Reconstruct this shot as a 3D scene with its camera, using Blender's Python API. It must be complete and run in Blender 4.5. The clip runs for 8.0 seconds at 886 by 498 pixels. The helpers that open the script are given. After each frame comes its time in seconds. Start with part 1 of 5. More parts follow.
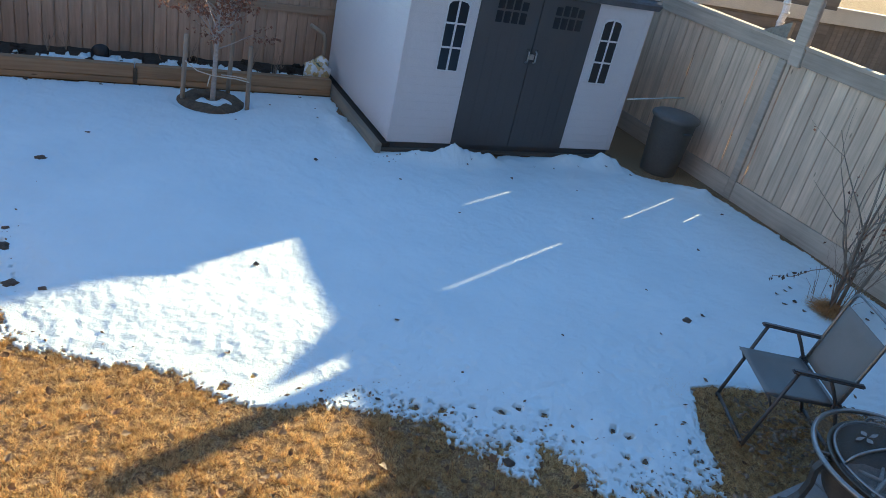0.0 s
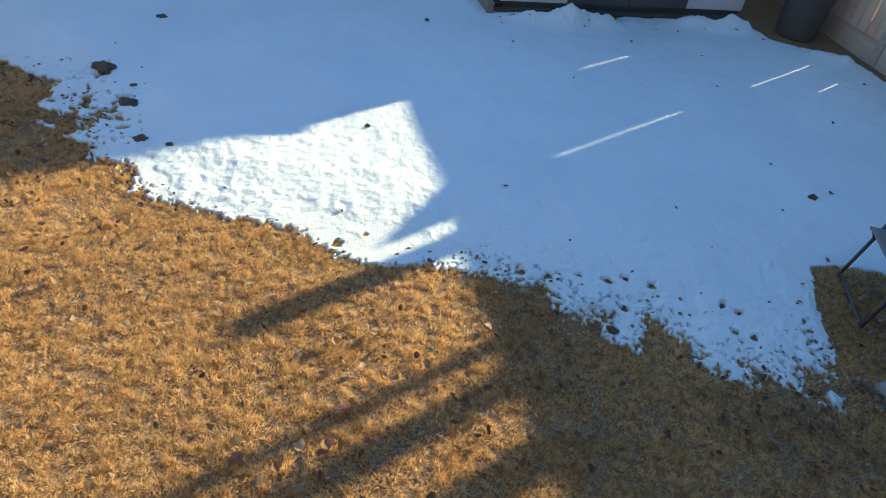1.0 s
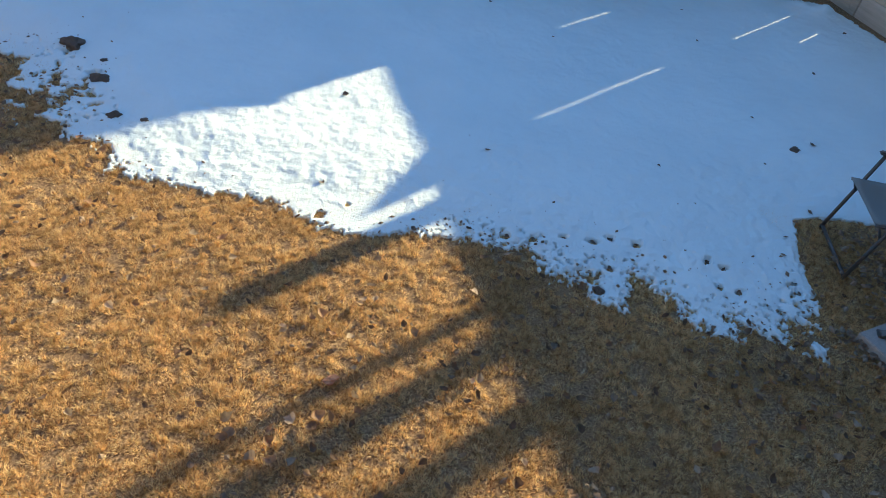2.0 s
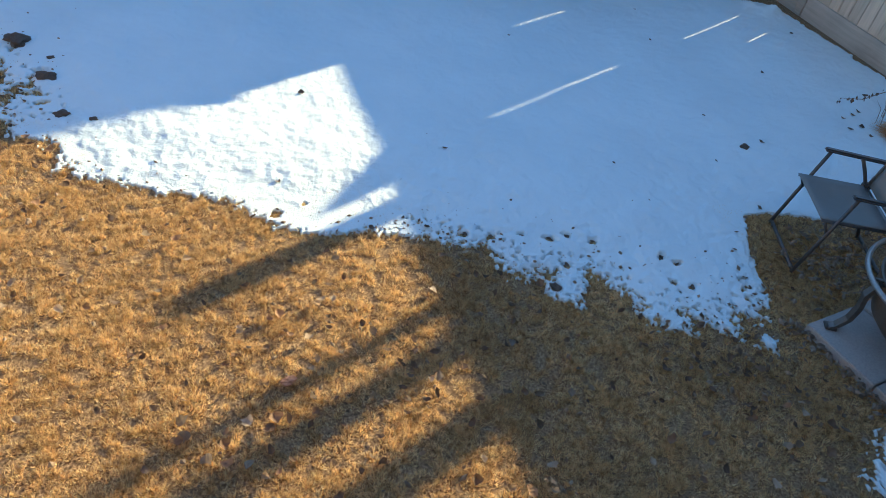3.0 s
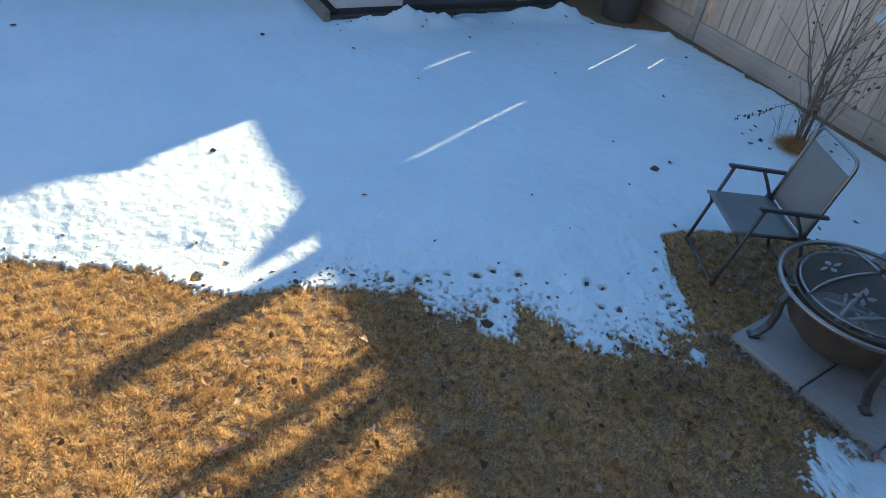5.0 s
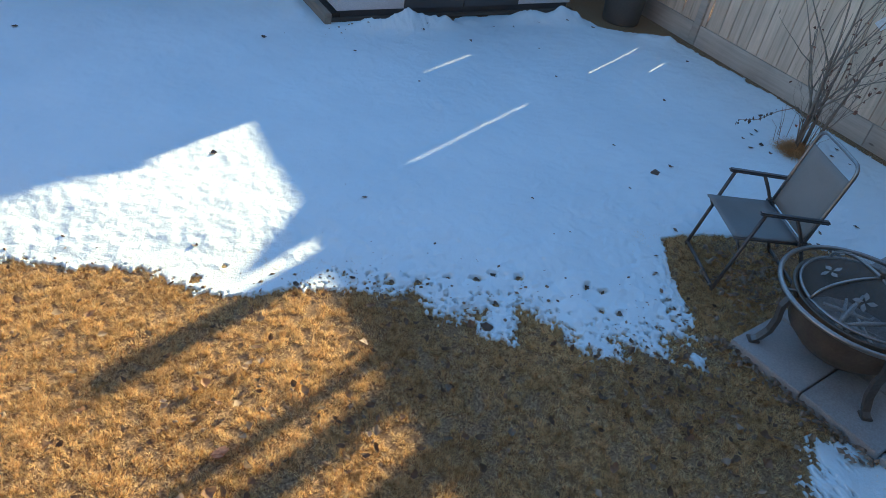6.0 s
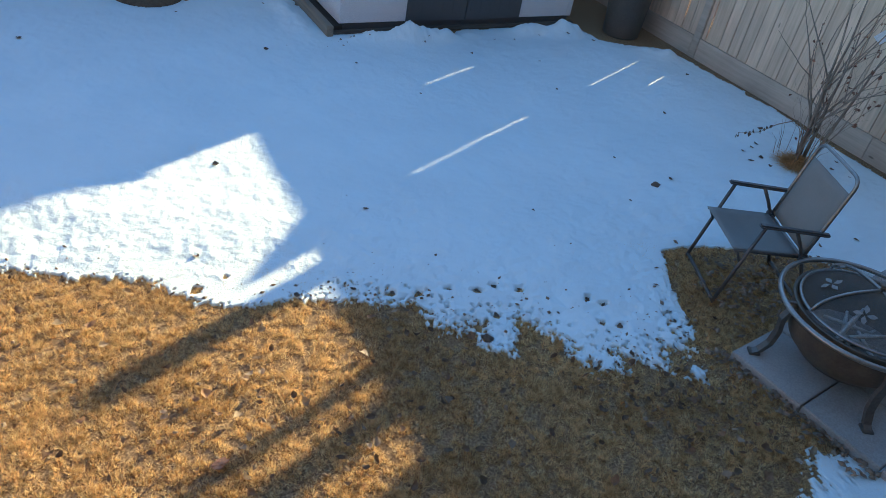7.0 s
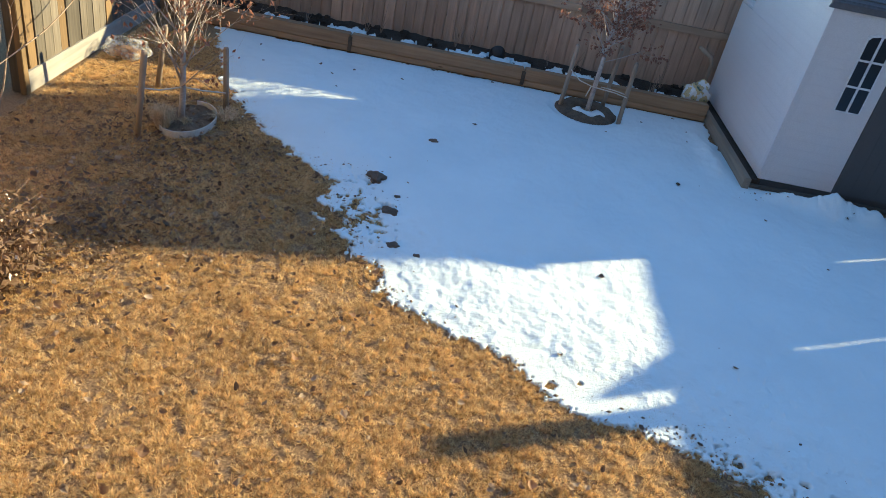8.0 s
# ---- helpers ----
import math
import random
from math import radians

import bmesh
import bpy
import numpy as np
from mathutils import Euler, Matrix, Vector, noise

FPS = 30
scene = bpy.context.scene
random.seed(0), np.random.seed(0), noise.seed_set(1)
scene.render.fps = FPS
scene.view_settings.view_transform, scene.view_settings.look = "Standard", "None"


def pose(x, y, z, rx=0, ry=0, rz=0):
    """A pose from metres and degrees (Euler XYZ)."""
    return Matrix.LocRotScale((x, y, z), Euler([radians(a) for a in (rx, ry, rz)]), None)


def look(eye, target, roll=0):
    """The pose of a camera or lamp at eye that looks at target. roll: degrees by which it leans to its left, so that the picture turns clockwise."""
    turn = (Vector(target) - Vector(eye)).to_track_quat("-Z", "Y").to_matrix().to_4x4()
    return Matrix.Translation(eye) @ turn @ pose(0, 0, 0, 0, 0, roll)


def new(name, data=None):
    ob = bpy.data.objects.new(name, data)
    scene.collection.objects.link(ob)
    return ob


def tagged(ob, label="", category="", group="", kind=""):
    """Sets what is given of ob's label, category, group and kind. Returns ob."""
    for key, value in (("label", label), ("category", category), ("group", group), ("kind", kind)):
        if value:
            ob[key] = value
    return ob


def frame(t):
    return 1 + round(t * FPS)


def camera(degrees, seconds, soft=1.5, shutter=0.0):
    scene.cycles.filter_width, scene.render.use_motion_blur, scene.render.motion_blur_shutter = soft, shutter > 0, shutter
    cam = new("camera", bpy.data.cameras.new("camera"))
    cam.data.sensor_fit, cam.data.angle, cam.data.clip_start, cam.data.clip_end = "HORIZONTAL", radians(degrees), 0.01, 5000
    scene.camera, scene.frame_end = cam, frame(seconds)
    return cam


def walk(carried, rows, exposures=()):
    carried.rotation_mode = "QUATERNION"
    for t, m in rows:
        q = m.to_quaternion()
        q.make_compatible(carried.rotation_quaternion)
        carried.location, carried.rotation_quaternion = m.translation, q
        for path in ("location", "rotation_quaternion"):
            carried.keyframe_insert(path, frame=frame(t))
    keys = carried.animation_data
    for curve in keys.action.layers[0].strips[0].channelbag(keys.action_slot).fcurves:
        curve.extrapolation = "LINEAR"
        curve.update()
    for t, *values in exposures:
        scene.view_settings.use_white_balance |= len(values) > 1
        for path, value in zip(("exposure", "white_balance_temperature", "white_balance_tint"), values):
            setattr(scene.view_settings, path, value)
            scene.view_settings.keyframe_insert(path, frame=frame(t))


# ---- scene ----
cam = camera(61.45, 8.0, soft=0.6)

# seconds, place, then the compass turn, tilt and lean in degrees
ROWS = [
    (0.00, 0.005, -0.020, 3.015, -29.520, -27.655, 13.018),
    (0.20, -0.003, -0.003, 2.988, -26.400, -31.066, 13.937),
    (0.50, -0.015, -0.009, 2.970, -24.869, -35.312, 14.455),
    (1.00, -0.014, -0.012, 2.970, -22.626, -39.059, 11.116),
    (1.20, -0.009, -0.004, 2.984, -22.562, -40.491, 9.775),
    (2.50, 0.014, 0.008, 2.965, -26.148, -41.408, 11.355),
    (3.00, 0.021, 0.004, 2.974, -28.622, -41.111, 12.186),
    (3.50, 0.058, 0.024, 2.990, -30.529, -38.970, 10.252),
    (4.00, 0.067, 0.018, 2.993, -32.903, -37.885, 9.785),
    (4.50, 0.066, 0.015, 2.987, -34.142, -37.321, 10.057),
    (6.00, 0.065, 0.020, 2.981, -34.389, -36.832, 10.687),
    (6.50, 0.064, 0.020, 2.986, -34.413, -36.562, 10.596),
    (7.00, 0.059, 0.015, 2.986, -34.145, -35.975, 10.701),
    (7.50, -0.010, -0.028, 2.984, -24.273, -36.635, 12.645),
    (7.60, -0.047, -0.030, 2.981, -21.241, -36.849, 16.927),
    (7.80, -0.129, -0.003, 2.986, -14.701, -33.855, 18.524),
    (8.00, -0.191, -0.014, 3.018, -1.778, -32.077, 11.875),
]


def view(x, y, z, yaw, pitch, roll):
    a, b = radians(yaw), radians(pitch)
    way = Vector((-math.sin(a) * math.cos(b), math.cos(a) * math.cos(b), math.sin(b)))
    return look((x, y, z), Vector((x, y, z)) + way, roll)


walk(cam, [(r[0], view(*r[1:])) for r in ROWS], [(0.0, 1.5, 6100, 4), (0.4, 1.43, 6100, 4), (1.0, 1.34, 6100, 4), (2.5, 1.38, 6100, 4), (3.2, 1.5, 6100, 4), (7.0, 1.5, 6100, 4), (7.5, 1.42, 6100, 4), (8.0, 1.42, 6100, 4)])

# ---------------------------------------------------------------- light
AZ, EL = 23.5, 17.35          # the sun's bearing from +x towards +y, and its height
world = bpy.data.worlds.new("sky")
scene.world = world
world.use_nodes = True
wn = world.node_tree
sky = wn.nodes.new("ShaderNodeTexSky")
sky.sky_type = "NISHITA"
sky.sun_disc = False
sky.sun_elevation = radians(EL)
sky.sun_rotation = radians(90 - AZ)
sky.air_density = 1.0
sky.dust_density = 0.05
sky.ozone_density = 4.0
wn.links.new(sky.outputs[0], wn.nodes["Background"].inputs[0])
wn.nodes["Background"].inputs[1].default_value = 0.13
sun = new("sun", bpy.data.lights.new("sun", "SUN"))
sun.data.energy = 4.85
sun.data.angle = radians(0.53)
sun.data.color = (1.0, 0.81, 0.46)
to_sun = Vector((math.cos(radians(AZ)) * math.cos(radians(EL)), math.sin(radians(AZ)) * math.cos(radians(EL)), math.sin(radians(EL))))
sun.matrix_world = look(to_sun * 60, (0, 0, 0))


# ---------------------------------------------------------------- materials
def mat(name, rough=0.7, metal=0.0):
    m = bpy.data.materials.new(name)
    m.use_nodes = True
    b = m.node_tree.nodes["Principled BSDF"]
    b.inputs["Roughness"].default_value = rough
    b.inputs["Metallic"].default_value = metal
    return m, m.node_tree, b


def node(nt, kind, **values):
    n = nt.nodes.new(kind)
    for k, v in values.items():
        n.inputs[k].default_value = v
    return n


def coords(nt, scale=(1, 1, 1)):
    tc = nt.nodes.new("ShaderNodeTexCoord")
    mp = nt.nodes.new("ShaderNodeMapping")
    mp.inputs["Scale"].default_value = scale
    nt.links.new(tc.outputs["Object"], mp.inputs["Vector"])
    return mp.outputs["Vector"]


def world_coords(nt, scale=(1, 1, 1)):
    g = nt.nodes.new("ShaderNodeNewGeometry")
    mp = nt.nodes.new("ShaderNodeMapping")
    mp.inputs["Scale"].default_value = scale
    nt.links.new(g.outputs["Position"], mp.inputs["Vector"])
    return mp.outputs["Vector"]


def ramp(nt, fac, stops):
    r = nt.nodes.new("ShaderNodeValToRGB")
    e = r.color_ramp.elements
    while len(e) < len(stops):
        e.new(0.5)
    for el, (pos, col) in zip(e, stops):
        el.position, el.color = pos, (*col, 1)
    nt.links.new(fac, r.inputs[0])
    return r.outputs[0]


def mix(nt, fac, a, b, blend="MIX"):
    m = nt.nodes.new("ShaderNodeMix")
    m.data_type, m.blend_type = "RGBA", blend
    for sock, v in ((m.inputs[0], fac), (m.inputs[6], a), (m.inputs[7], b)):
        if isinstance(v, (int, float)):
            sock.default_value = v
        elif isinstance(v, tuple):
            sock.default_value = (*v, 1)
        else:
            nt.links.new(v, sock)
    return m.outputs[2]


def noise_of(nt, vec, scale, detail=4, rough=0.55):
    n = node(nt, "ShaderNodeTexNoise", Scale=scale, Detail=detail, Roughness=rough)
    nt.links.new(vec, n.inputs["Vector"])
    return n.outputs["Fac"]


def bump(nt, b, height, strength=0.3, distance=0.01):
    n = node(nt, "ShaderNodeBump", Strength=strength, Distance=distance)
    nt.links.new(height, n.inputs["Height"])
    nt.links.new(n.outputs[0], b.inputs["Normal"])


def two_scale(name, dark, light, big=2.0, fine=40.0, rough=0.8, metal=0.0, stretch=(1, 1, 1), bumps=0.3, dist=0.004, per_object=0.0, per_island=False):
    """A colour that varies at two scales, with a fine relief."""
    m, nt, b = mat(name, rough, metal)
    v = coords(nt, stretch)
    n1, n2 = noise_of(nt, v, big, 5), noise_of(nt, v, fine, 4)
    c1 = ramp(nt, n1, [(0.3, dark), (0.7, light)])
    mid = tuple((p + q) / 2 for p, q in zip(dark, light))
    c2 = ramp(nt, n2, [(0.3, tuple(0.62 * x for x in mid)), (0.7, tuple(min(1, 1.3 * x) for x in mid))])
    c = mix(nt, 0.45, c1, c2)
    if per_object or per_island:
        if per_island:
            fac = nt.nodes.new("ShaderNodeNewGeometry").outputs["Random Per Island"]
        else:
            fac = nt.nodes.new("ShaderNodeObjectInfo").outputs["Random"]
        k = per_object or 0.35
        tone = ramp(nt, fac, [(0.0, (1 - k,) * 3), (1.0, (1 + k * 0.6,) * 3)])
        c = mix(nt, 1.0, c, tone, "MULTIPLY")
    nt.links.new(c, b.inputs["Base Color"])
    bump(nt, b, n2, bumps, dist)
    return m


def thin(m, share=0.4):
    """Lets light through a leaf or blade in its own colour."""
    nt = m.node_tree
    b = nt.nodes["Principled BSDF"]
    tr = nt.nodes.new("ShaderNodeBsdfTranslucent")
    nt.links.new(b.inputs["Base Color"].links[0].from_socket, tr.inputs["Color"])
    mx = nt.nodes.new("ShaderNodeMixShader")
    mx.inputs[0].default_value = share
    nt.links.new(b.outputs[0], mx.inputs[1])
    nt.links.new(tr.outputs[0], mx.inputs[2])
    nt.links.new(mx.outputs[0], nt.nodes["Material Output"].inputs[0])
    return m


def wood(name, dark, light, axis="z", rough=0.85, knots=True, per_object=0.25):
    """Boards with grain along one axis."""
    m, nt, b = mat(name, rough)
    s = {"x": (1.2, 22, 22), "y": (22, 1.2, 22), "z": (22, 22, 1.2)}[axis]
    info = nt.nodes.new("ShaderNodeObjectInfo")
    tc = nt.nodes.new("ShaderNodeTexCoord")
    shift = nt.nodes.new("ShaderNodeVectorMath")
    shift.operation = "MULTIPLY_ADD"
    nt.links.new(info.outputs["Random"], shift.inputs[0])
    shift.inputs[1].default_value = (31, 17, 23)
    nt.links.new(tc.outputs["Object"], shift.inputs[2])
    mp = nt.nodes.new("ShaderNodeMapping")
    mp.inputs["Scale"].default_value = s
    nt.links.new(shift.outputs[0], mp.inputs["Vector"])
    grain = noise_of(nt, mp.outputs[0], 1.0, 6, 0.65)
    blotch = noise_of(nt, shift.outputs[0], 2.2, 4)
    c = ramp(nt, grain, [(0.3, dark), (0.68, light)])
    grey = ramp(nt, blotch, [(0.35, tuple(0.72 * x for x in light)), (0.7, tuple(min(1, 1.12 * x) for x in light))])
    c = mix(nt, 0.4, c, grey)
    if knots:
        vor = node(nt, "ShaderNodeTexVoronoi", Scale=1.0)
        km = nt.nodes.new("ShaderNodeMapping")
        km.inputs["Scale"].default_value = {"x": (1.6, 5, 5), "y": (5, 1.6, 5), "z": (5, 5, 1.6)}[axis]
        nt.links.new(shift.outputs[0], km.inputs["Vector"])
        nt.links.new(km.outputs[0], vor.inputs["Vector"])
        kn = ramp(nt, vor.outputs["Distance"], [(0.03, (0.8, 0.8, 0.8)), (0.065, (0, 0, 0))])
        c = mix(nt, kn, c, tuple(0.45 * x for x in dark))
    tone = ramp(nt, info.outputs["Random"], [(0.0, (1 - per_object,) * 3), (1.0, (1 + per_object * 0.5,) * 3)])
    c = mix(nt, 1.0, c, tone, "MULTIPLY")
    nt.links.new(c, b.inputs["Base Color"])
    bump(nt, b, grain, 0.5, 0.003)
    return m


def plain(name, col, rough=0.5, metal=0.0, vary=0.12, fine=60, bumps=0.1):
    return two_scale(name, tuple(c * (1 - vary) for c in col), tuple(min(1, c * (1 + vary)) for c in col), 3, fine, rough, metal, bumps=bumps, dist=0.001)


def snow_material():
    m, nt, b = mat("snow", 0.75)
    v = world_coords(nt)
    n1, n2, n3 = noise_of(nt, v, 1.3, 4), noise_of(nt, v, 90, 3), noise_of(nt, v, 11, 5, 0.6)
    c = ramp(nt, n1, [(0.3, (0.735, 0.82, 0.825)), (0.7, (0.805, 0.885, 0.88))])
    dirt = ramp(nt, noise_of(nt, v, 36, 6, 0.7), [(0.66, (0, 0, 0)), (0.8, (0.35, 0.35, 0.35))])
    c = mix(nt, dirt, c, (0.42, 0.36, 0.27))
    nt.links.new(c, b.inputs["Base Color"])
    add = nt.nodes.new("ShaderNodeMath")
    add.operation = "MULTIPLY_ADD"
    nt.links.new(n2, add.inputs[0])
    add.inputs[1].default_value = 0.6
    nt.links.new(n3, add.inputs[2])
    bump(nt, b, add.outputs[0], 0.4, 0.025)
    return m


def lawn_material():
    m, nt, b = mat("dormant_lawn", 0.95)
    b.inputs["Specular IOR Level"].default_value = 0.08
    v = world_coords(nt)
    n1, n2 = noise_of(nt, v, 1.1, 5), noise_of(nt, v, 70, 5, 0.7)
    c = ramp(nt, n2, [(0.36, (0.07, 0.043, 0.024)), (0.50, (0.33, 0.205, 0.11)), (0.66, (0.66, 0.45, 0.25))])
    c = mix(nt, ramp(nt, n1, [(0.35, (0, 0, 0)), (0.7, (0.5, 0.5, 0.5))]), c, (0.24, 0.15, 0.085))
    nt.links.new(c, b.inputs["Base Color"])
    bump(nt, b, n2, 0.8, 0.02)
    return m


def blade_material():
    m, nt, b = mat("dry_grass_blades", 0.9)
    b.inputs["Specular IOR Level"].default_value = 0.08
    rnd = nt.nodes.new("ShaderNodeNewGeometry").outputs["Random Per Island"]
    c = ramp(nt, rnd, [(0.0, (0.20, 0.105, 0.050)), (0.15, (0.70, 0.43, 0.215)), (0.36, (0.99, 0.685, 0.335)), (1.0, (1.0, 0.85, 0.515))])
    v = world_coords(nt)
    patch = ramp(nt, noise_of(nt, v, 1.4, 5), [(0.35, (0.80, 0.77, 0.74)), (0.62, (1.0, 1.0, 1.0))])
    c = mix(nt, 1.0, c, patch, "MULTIPLY")
    thatch = ramp(nt, noise_of(nt, v, 24, 4, 0.65), [(0.37, (0.60, 0.53, 0.47)), (0.48, (0.97, 0.95, 0.93)), (0.62, (1.0, 1.0, 1.0))])
    c = mix(nt, 1.0, c, thatch, "MULTIPLY")
    nt.links.new(c, b.inputs["Base Color"])
    return thin(m, 0.38)


def glass_material():
    m, nt, b = mat("window_glass", 0.06)
    b.inputs["Base Color"].default_value = (0.02, 0.024, 0.03, 1)
    v = coords(nt)
    nt.links.new(ramp(nt, noise_of(nt, v, 6, 3), [(0.3, (0.05,) * 3), (0.7, (0.16,) * 3)]), b.inputs["Roughness"])
    return m


def mesh_lid_material():
    """Fine black woven wire: mostly holes."""
    m, nt, b = mat("wire_mesh", 0.5, 0.2)
    b.inputs["Base Color"].default_value = (0.24, 0.215, 0.19, 1)
    v = coords(nt, (260, 260, 260))
    w = node(nt, "ShaderNodeTexChecker", Scale=1.0)
    nt.links.new(v, w.inputs["Vector"])
    hole = nt.nodes.new("ShaderNodeBsdfTransparent")
    mx = nt.nodes.new("ShaderNodeMixShader")
    mx.inputs[0].default_value = 0.22
    nt.links.new(hole.outputs[0], mx.inputs[1])
    nt.links.new(b.outputs[0], mx.inputs[2])
    nt.links.new(mx.outputs[0], nt.nodes["Material Output"].inputs[0])
    return m


def clear_plastic():
    m, nt, b = mat("clear_plastic", 0.25)
    b.inputs["Base Color"].default_value = (0.75, 0.74, 0.74, 1)
    hole = nt.nodes.new("ShaderNodeBsdfTransparent")
    mx = nt.nodes.new("ShaderNodeMixShader")
    v = coords(nt)
    nt.links.new(ramp(nt, noise_of(nt, v, 14, 5), [(0.42, (0.08,) * 3), (0.68, (0.6,) * 3)]), mx.inputs[0])
    nt.links.new(hole.outputs[0], mx.inputs[1])
    nt.links.new(b.outputs[0], mx.inputs[2])
    nt.links.new(mx.outputs[0], nt.nodes["Material Output"].inputs[0])
    return m


M_SNOW, M_LAWN, M_BLADE, M_GLASS = snow_material(), lawn_material(), blade_material(), glass_material()
M_MESH, M_CLEAR = mesh_lid_material(), clear_plastic()
M_SOIL = two_scale("dark_soil", (0.025, 0.018, 0.012), (0.085, 0.06, 0.04), 3, 45, 0.95, bumps=0.9, dist=0.02)
M_FENCE = wood("weathered_fence_boards", (0.50, 0.335, 0.21), (0.90, 0.655, 0.455), "z", per_object=0.15)
M_FENCE_BACK = wood("brown_fence_boards", (0.30, 0.20, 0.135), (0.58, 0.40, 0.28), "z", per_object=0.18)
# Left fence tones are darkened to offset the sun striking it square on.
M_FENCE_LEFT = wood("weathered_sunlit_boards", (0.045, 0.038, 0.031), (0.20, 0.168, 0.132), "z", per_object=0.5)
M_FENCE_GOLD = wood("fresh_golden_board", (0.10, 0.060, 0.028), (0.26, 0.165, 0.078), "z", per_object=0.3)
M_RAIL_Y = wood("weathered_rail", (0.36, 0.275, 0.20), (0.64, 0.50, 0.38), "y")
M_RAIL_X = wood("brown_rail", (0.27, 0.18, 0.115), (0.48, 0.335, 0.225), "x")
M_KICK = wood("pale_kickboard", (0.20, 0.18, 0.165), (0.36, 0.335, 0.305), "y", knots=False)
M_TIMBER = wood("orange_bed_timber", (0.20, 0.11, 0.055), (0.42, 0.265, 0.145), "x")
M_TIMBER_Y = wood("grey_brown_sleeper", (0.15, 0.125, 0.10), (0.33, 0.27, 0.20), "y")
M_TIMBER_WET = wood("wet_dark_timber", (0.07, 0.055, 0.042), (0.15, 0.12, 0.09), "x", knots=False)
M_STAKE = wood("grey_stake", (0.24, 0.175, 0.125), (0.46, 0.355, 0.26), "z", knots=False)
M_BARK = two_scale("grey_bark", (0.30, 0.245, 0.205), (0.62, 0.53, 0.46), 8, 60, 0.8, stretch=(1, 1, 3), bumps=0.5)
M_TWIG = two_scale("twig_bark", (0.19, 0.135, 0.095), (0.42, 0.31, 0.225), 8, 60, 0.8)
M_VINYL = two_scale("off_white_vinyl", (0.68, 0.63, 0.61), (0.78, 0.73, 0.70), 1.2, 160, 0.55, bumps=0.04, dist=0.001)
M_DOOR = two_scale("dark_grey_plastic", (0.078, 0.073, 0.070), (0.108, 0.102, 0.098), 1.2, 130, 0.55, bumps=0.15, dist=0.001)
M_ROOF = two_scale("grey_shingle_plastic", (0.10, 0.10, 0.11), (0.19, 0.19, 0.2), 3, 70, 0.8)
M_TRIM = plain("white_plastic_trim", (0.74, 0.73, 0.72), 0.5)
M_METAL = plain("dull_metal", (0.45, 0.44, 0.42), 0.4, 0.9)
M_BIN = plain("dark_bin_plastic", (0.12, 0.105, 0.09), 0.55, 0, 0.25)
M_BLACK = plain("black_plastic", (0.018, 0.017, 0.016), 0.5, 0, 0.3)
M_ASH = two_scale("wood_ash", (0.16, 0.14, 0.12), (0.42, 0.39, 0.35), 10, 60, 0.95)
M_LOG = two_scale("ashen_wood", (0.36, 0.33, 0.29), (0.66, 0.62, 0.57), 10, 60, 0.9)
M_STEEL = plain("dark_bronze_steel", (0.17, 0.15, 0.13), 0.42, 0.6, 0.3)
M_RING = plain("worn_steel_ring", (0.34, 0.32, 0.30), 0.33, 0.8, 0.25)
M_ORNAMENT = plain("dusty_pierced_steel", (0.24, 0.225, 0.205), 0.6, 0.2, 0.3)
M_BOWL = two_scale("rusty_bronze_bowl", (0.075, 0.060, 0.047), (0.20, 0.155, 0.11), 6, 50, 0.5, 0.3)
M_CHAIR = plain("dark_powder_coat", (0.10, 0.094, 0.09), 0.42, 0.2)
M_SLING = two_scale("grey_mesh_sling", (0.20, 0.19, 0.172), (0.27, 0.255, 0.23), 4, 500, 0.8, bumps=0.3, dist=0.001)
M_SLAB = two_scale("grey_concrete_paver", (0.32, 0.295, 0.27), (0.47, 0.435, 0.40), 3, 90, 0.85, bumps=0.4, dist=0.003, per_object=0.12)
M_LEAF = two_scale("dry_tan_leaf", (0.22, 0.135, 0.075), (0.58, 0.44, 0.30), 14, 70, 0.85, per_object=0.6)
M_LEAF_BROWN = two_scale("brown_leaf", (0.22, 0.12, 0.068), (0.46, 0.29, 0.175), 12, 60, 0.85, per_object=0.6)
M_LEAF_PALE = two_scale("bleached_leaf", (0.38, 0.28, 0.19), (0.60, 0.48, 0.36), 14, 70, 0.9, per_object=0.5)
M_LEAF_DARK = two_scale("wet_dark_leaf", (0.09, 0.06, 0.042), (0.24, 0.165, 0.115), 12, 60, 0.85, per_object=0.5)
M_RUST = two_scale("rust_tree_leaves", (0.19, 0.08, 0.05), (0.46, 0.22, 0.14), 20, 60, 0.75, per_island=True)
M_TUFT = two_scale("straw_tuft", (0.60, 0.45, 0.28), (0.92, 0.76, 0.53), 12, 60, 0.8, per_island=True)
M_ORANGE = two_scale("orange_straw", (0.52, 0.27, 0.10), (0.86, 0.50, 0.22), 12, 60, 0.85, per_island=True)
M_BUSH = two_scale("dead_perennial", (0.13, 0.075, 0.045), (0.40, 0.26, 0.165), 12, 60, 0.8, per_island=True)
M_HEAD = two_scale("pale_seed_head", (0.55, 0.42, 0.32), (0.78, 0.66, 0.54), 20, 80, 0.9)
M_ROPE = plain("cream_rope", (0.66, 0.60, 0.50), 0.85)
M_BAG, _nt, _b = mat("white_yellow_sack", 0.45)
_v = coords(_nt)
_c = ramp(_nt, noise_of(_nt, _v, 9, 2), [(0.47, (0.78, 0.76, 0.72)), (0.5, (0.62, 0.46, 0.22)), (0.62, (0.62, 0.46, 0.22)), (0.64, (0.10, 0.14, 0.09))])
_nt.links.new(_c, _b.inputs["Base Color"])
bump(_nt, _b, noise_of(_nt, _v, 22, 4), 0.8, 0.02)
M_EDGE = plain("pale_plastic_edging", (0.58, 0.55, 0.50), 0.55)
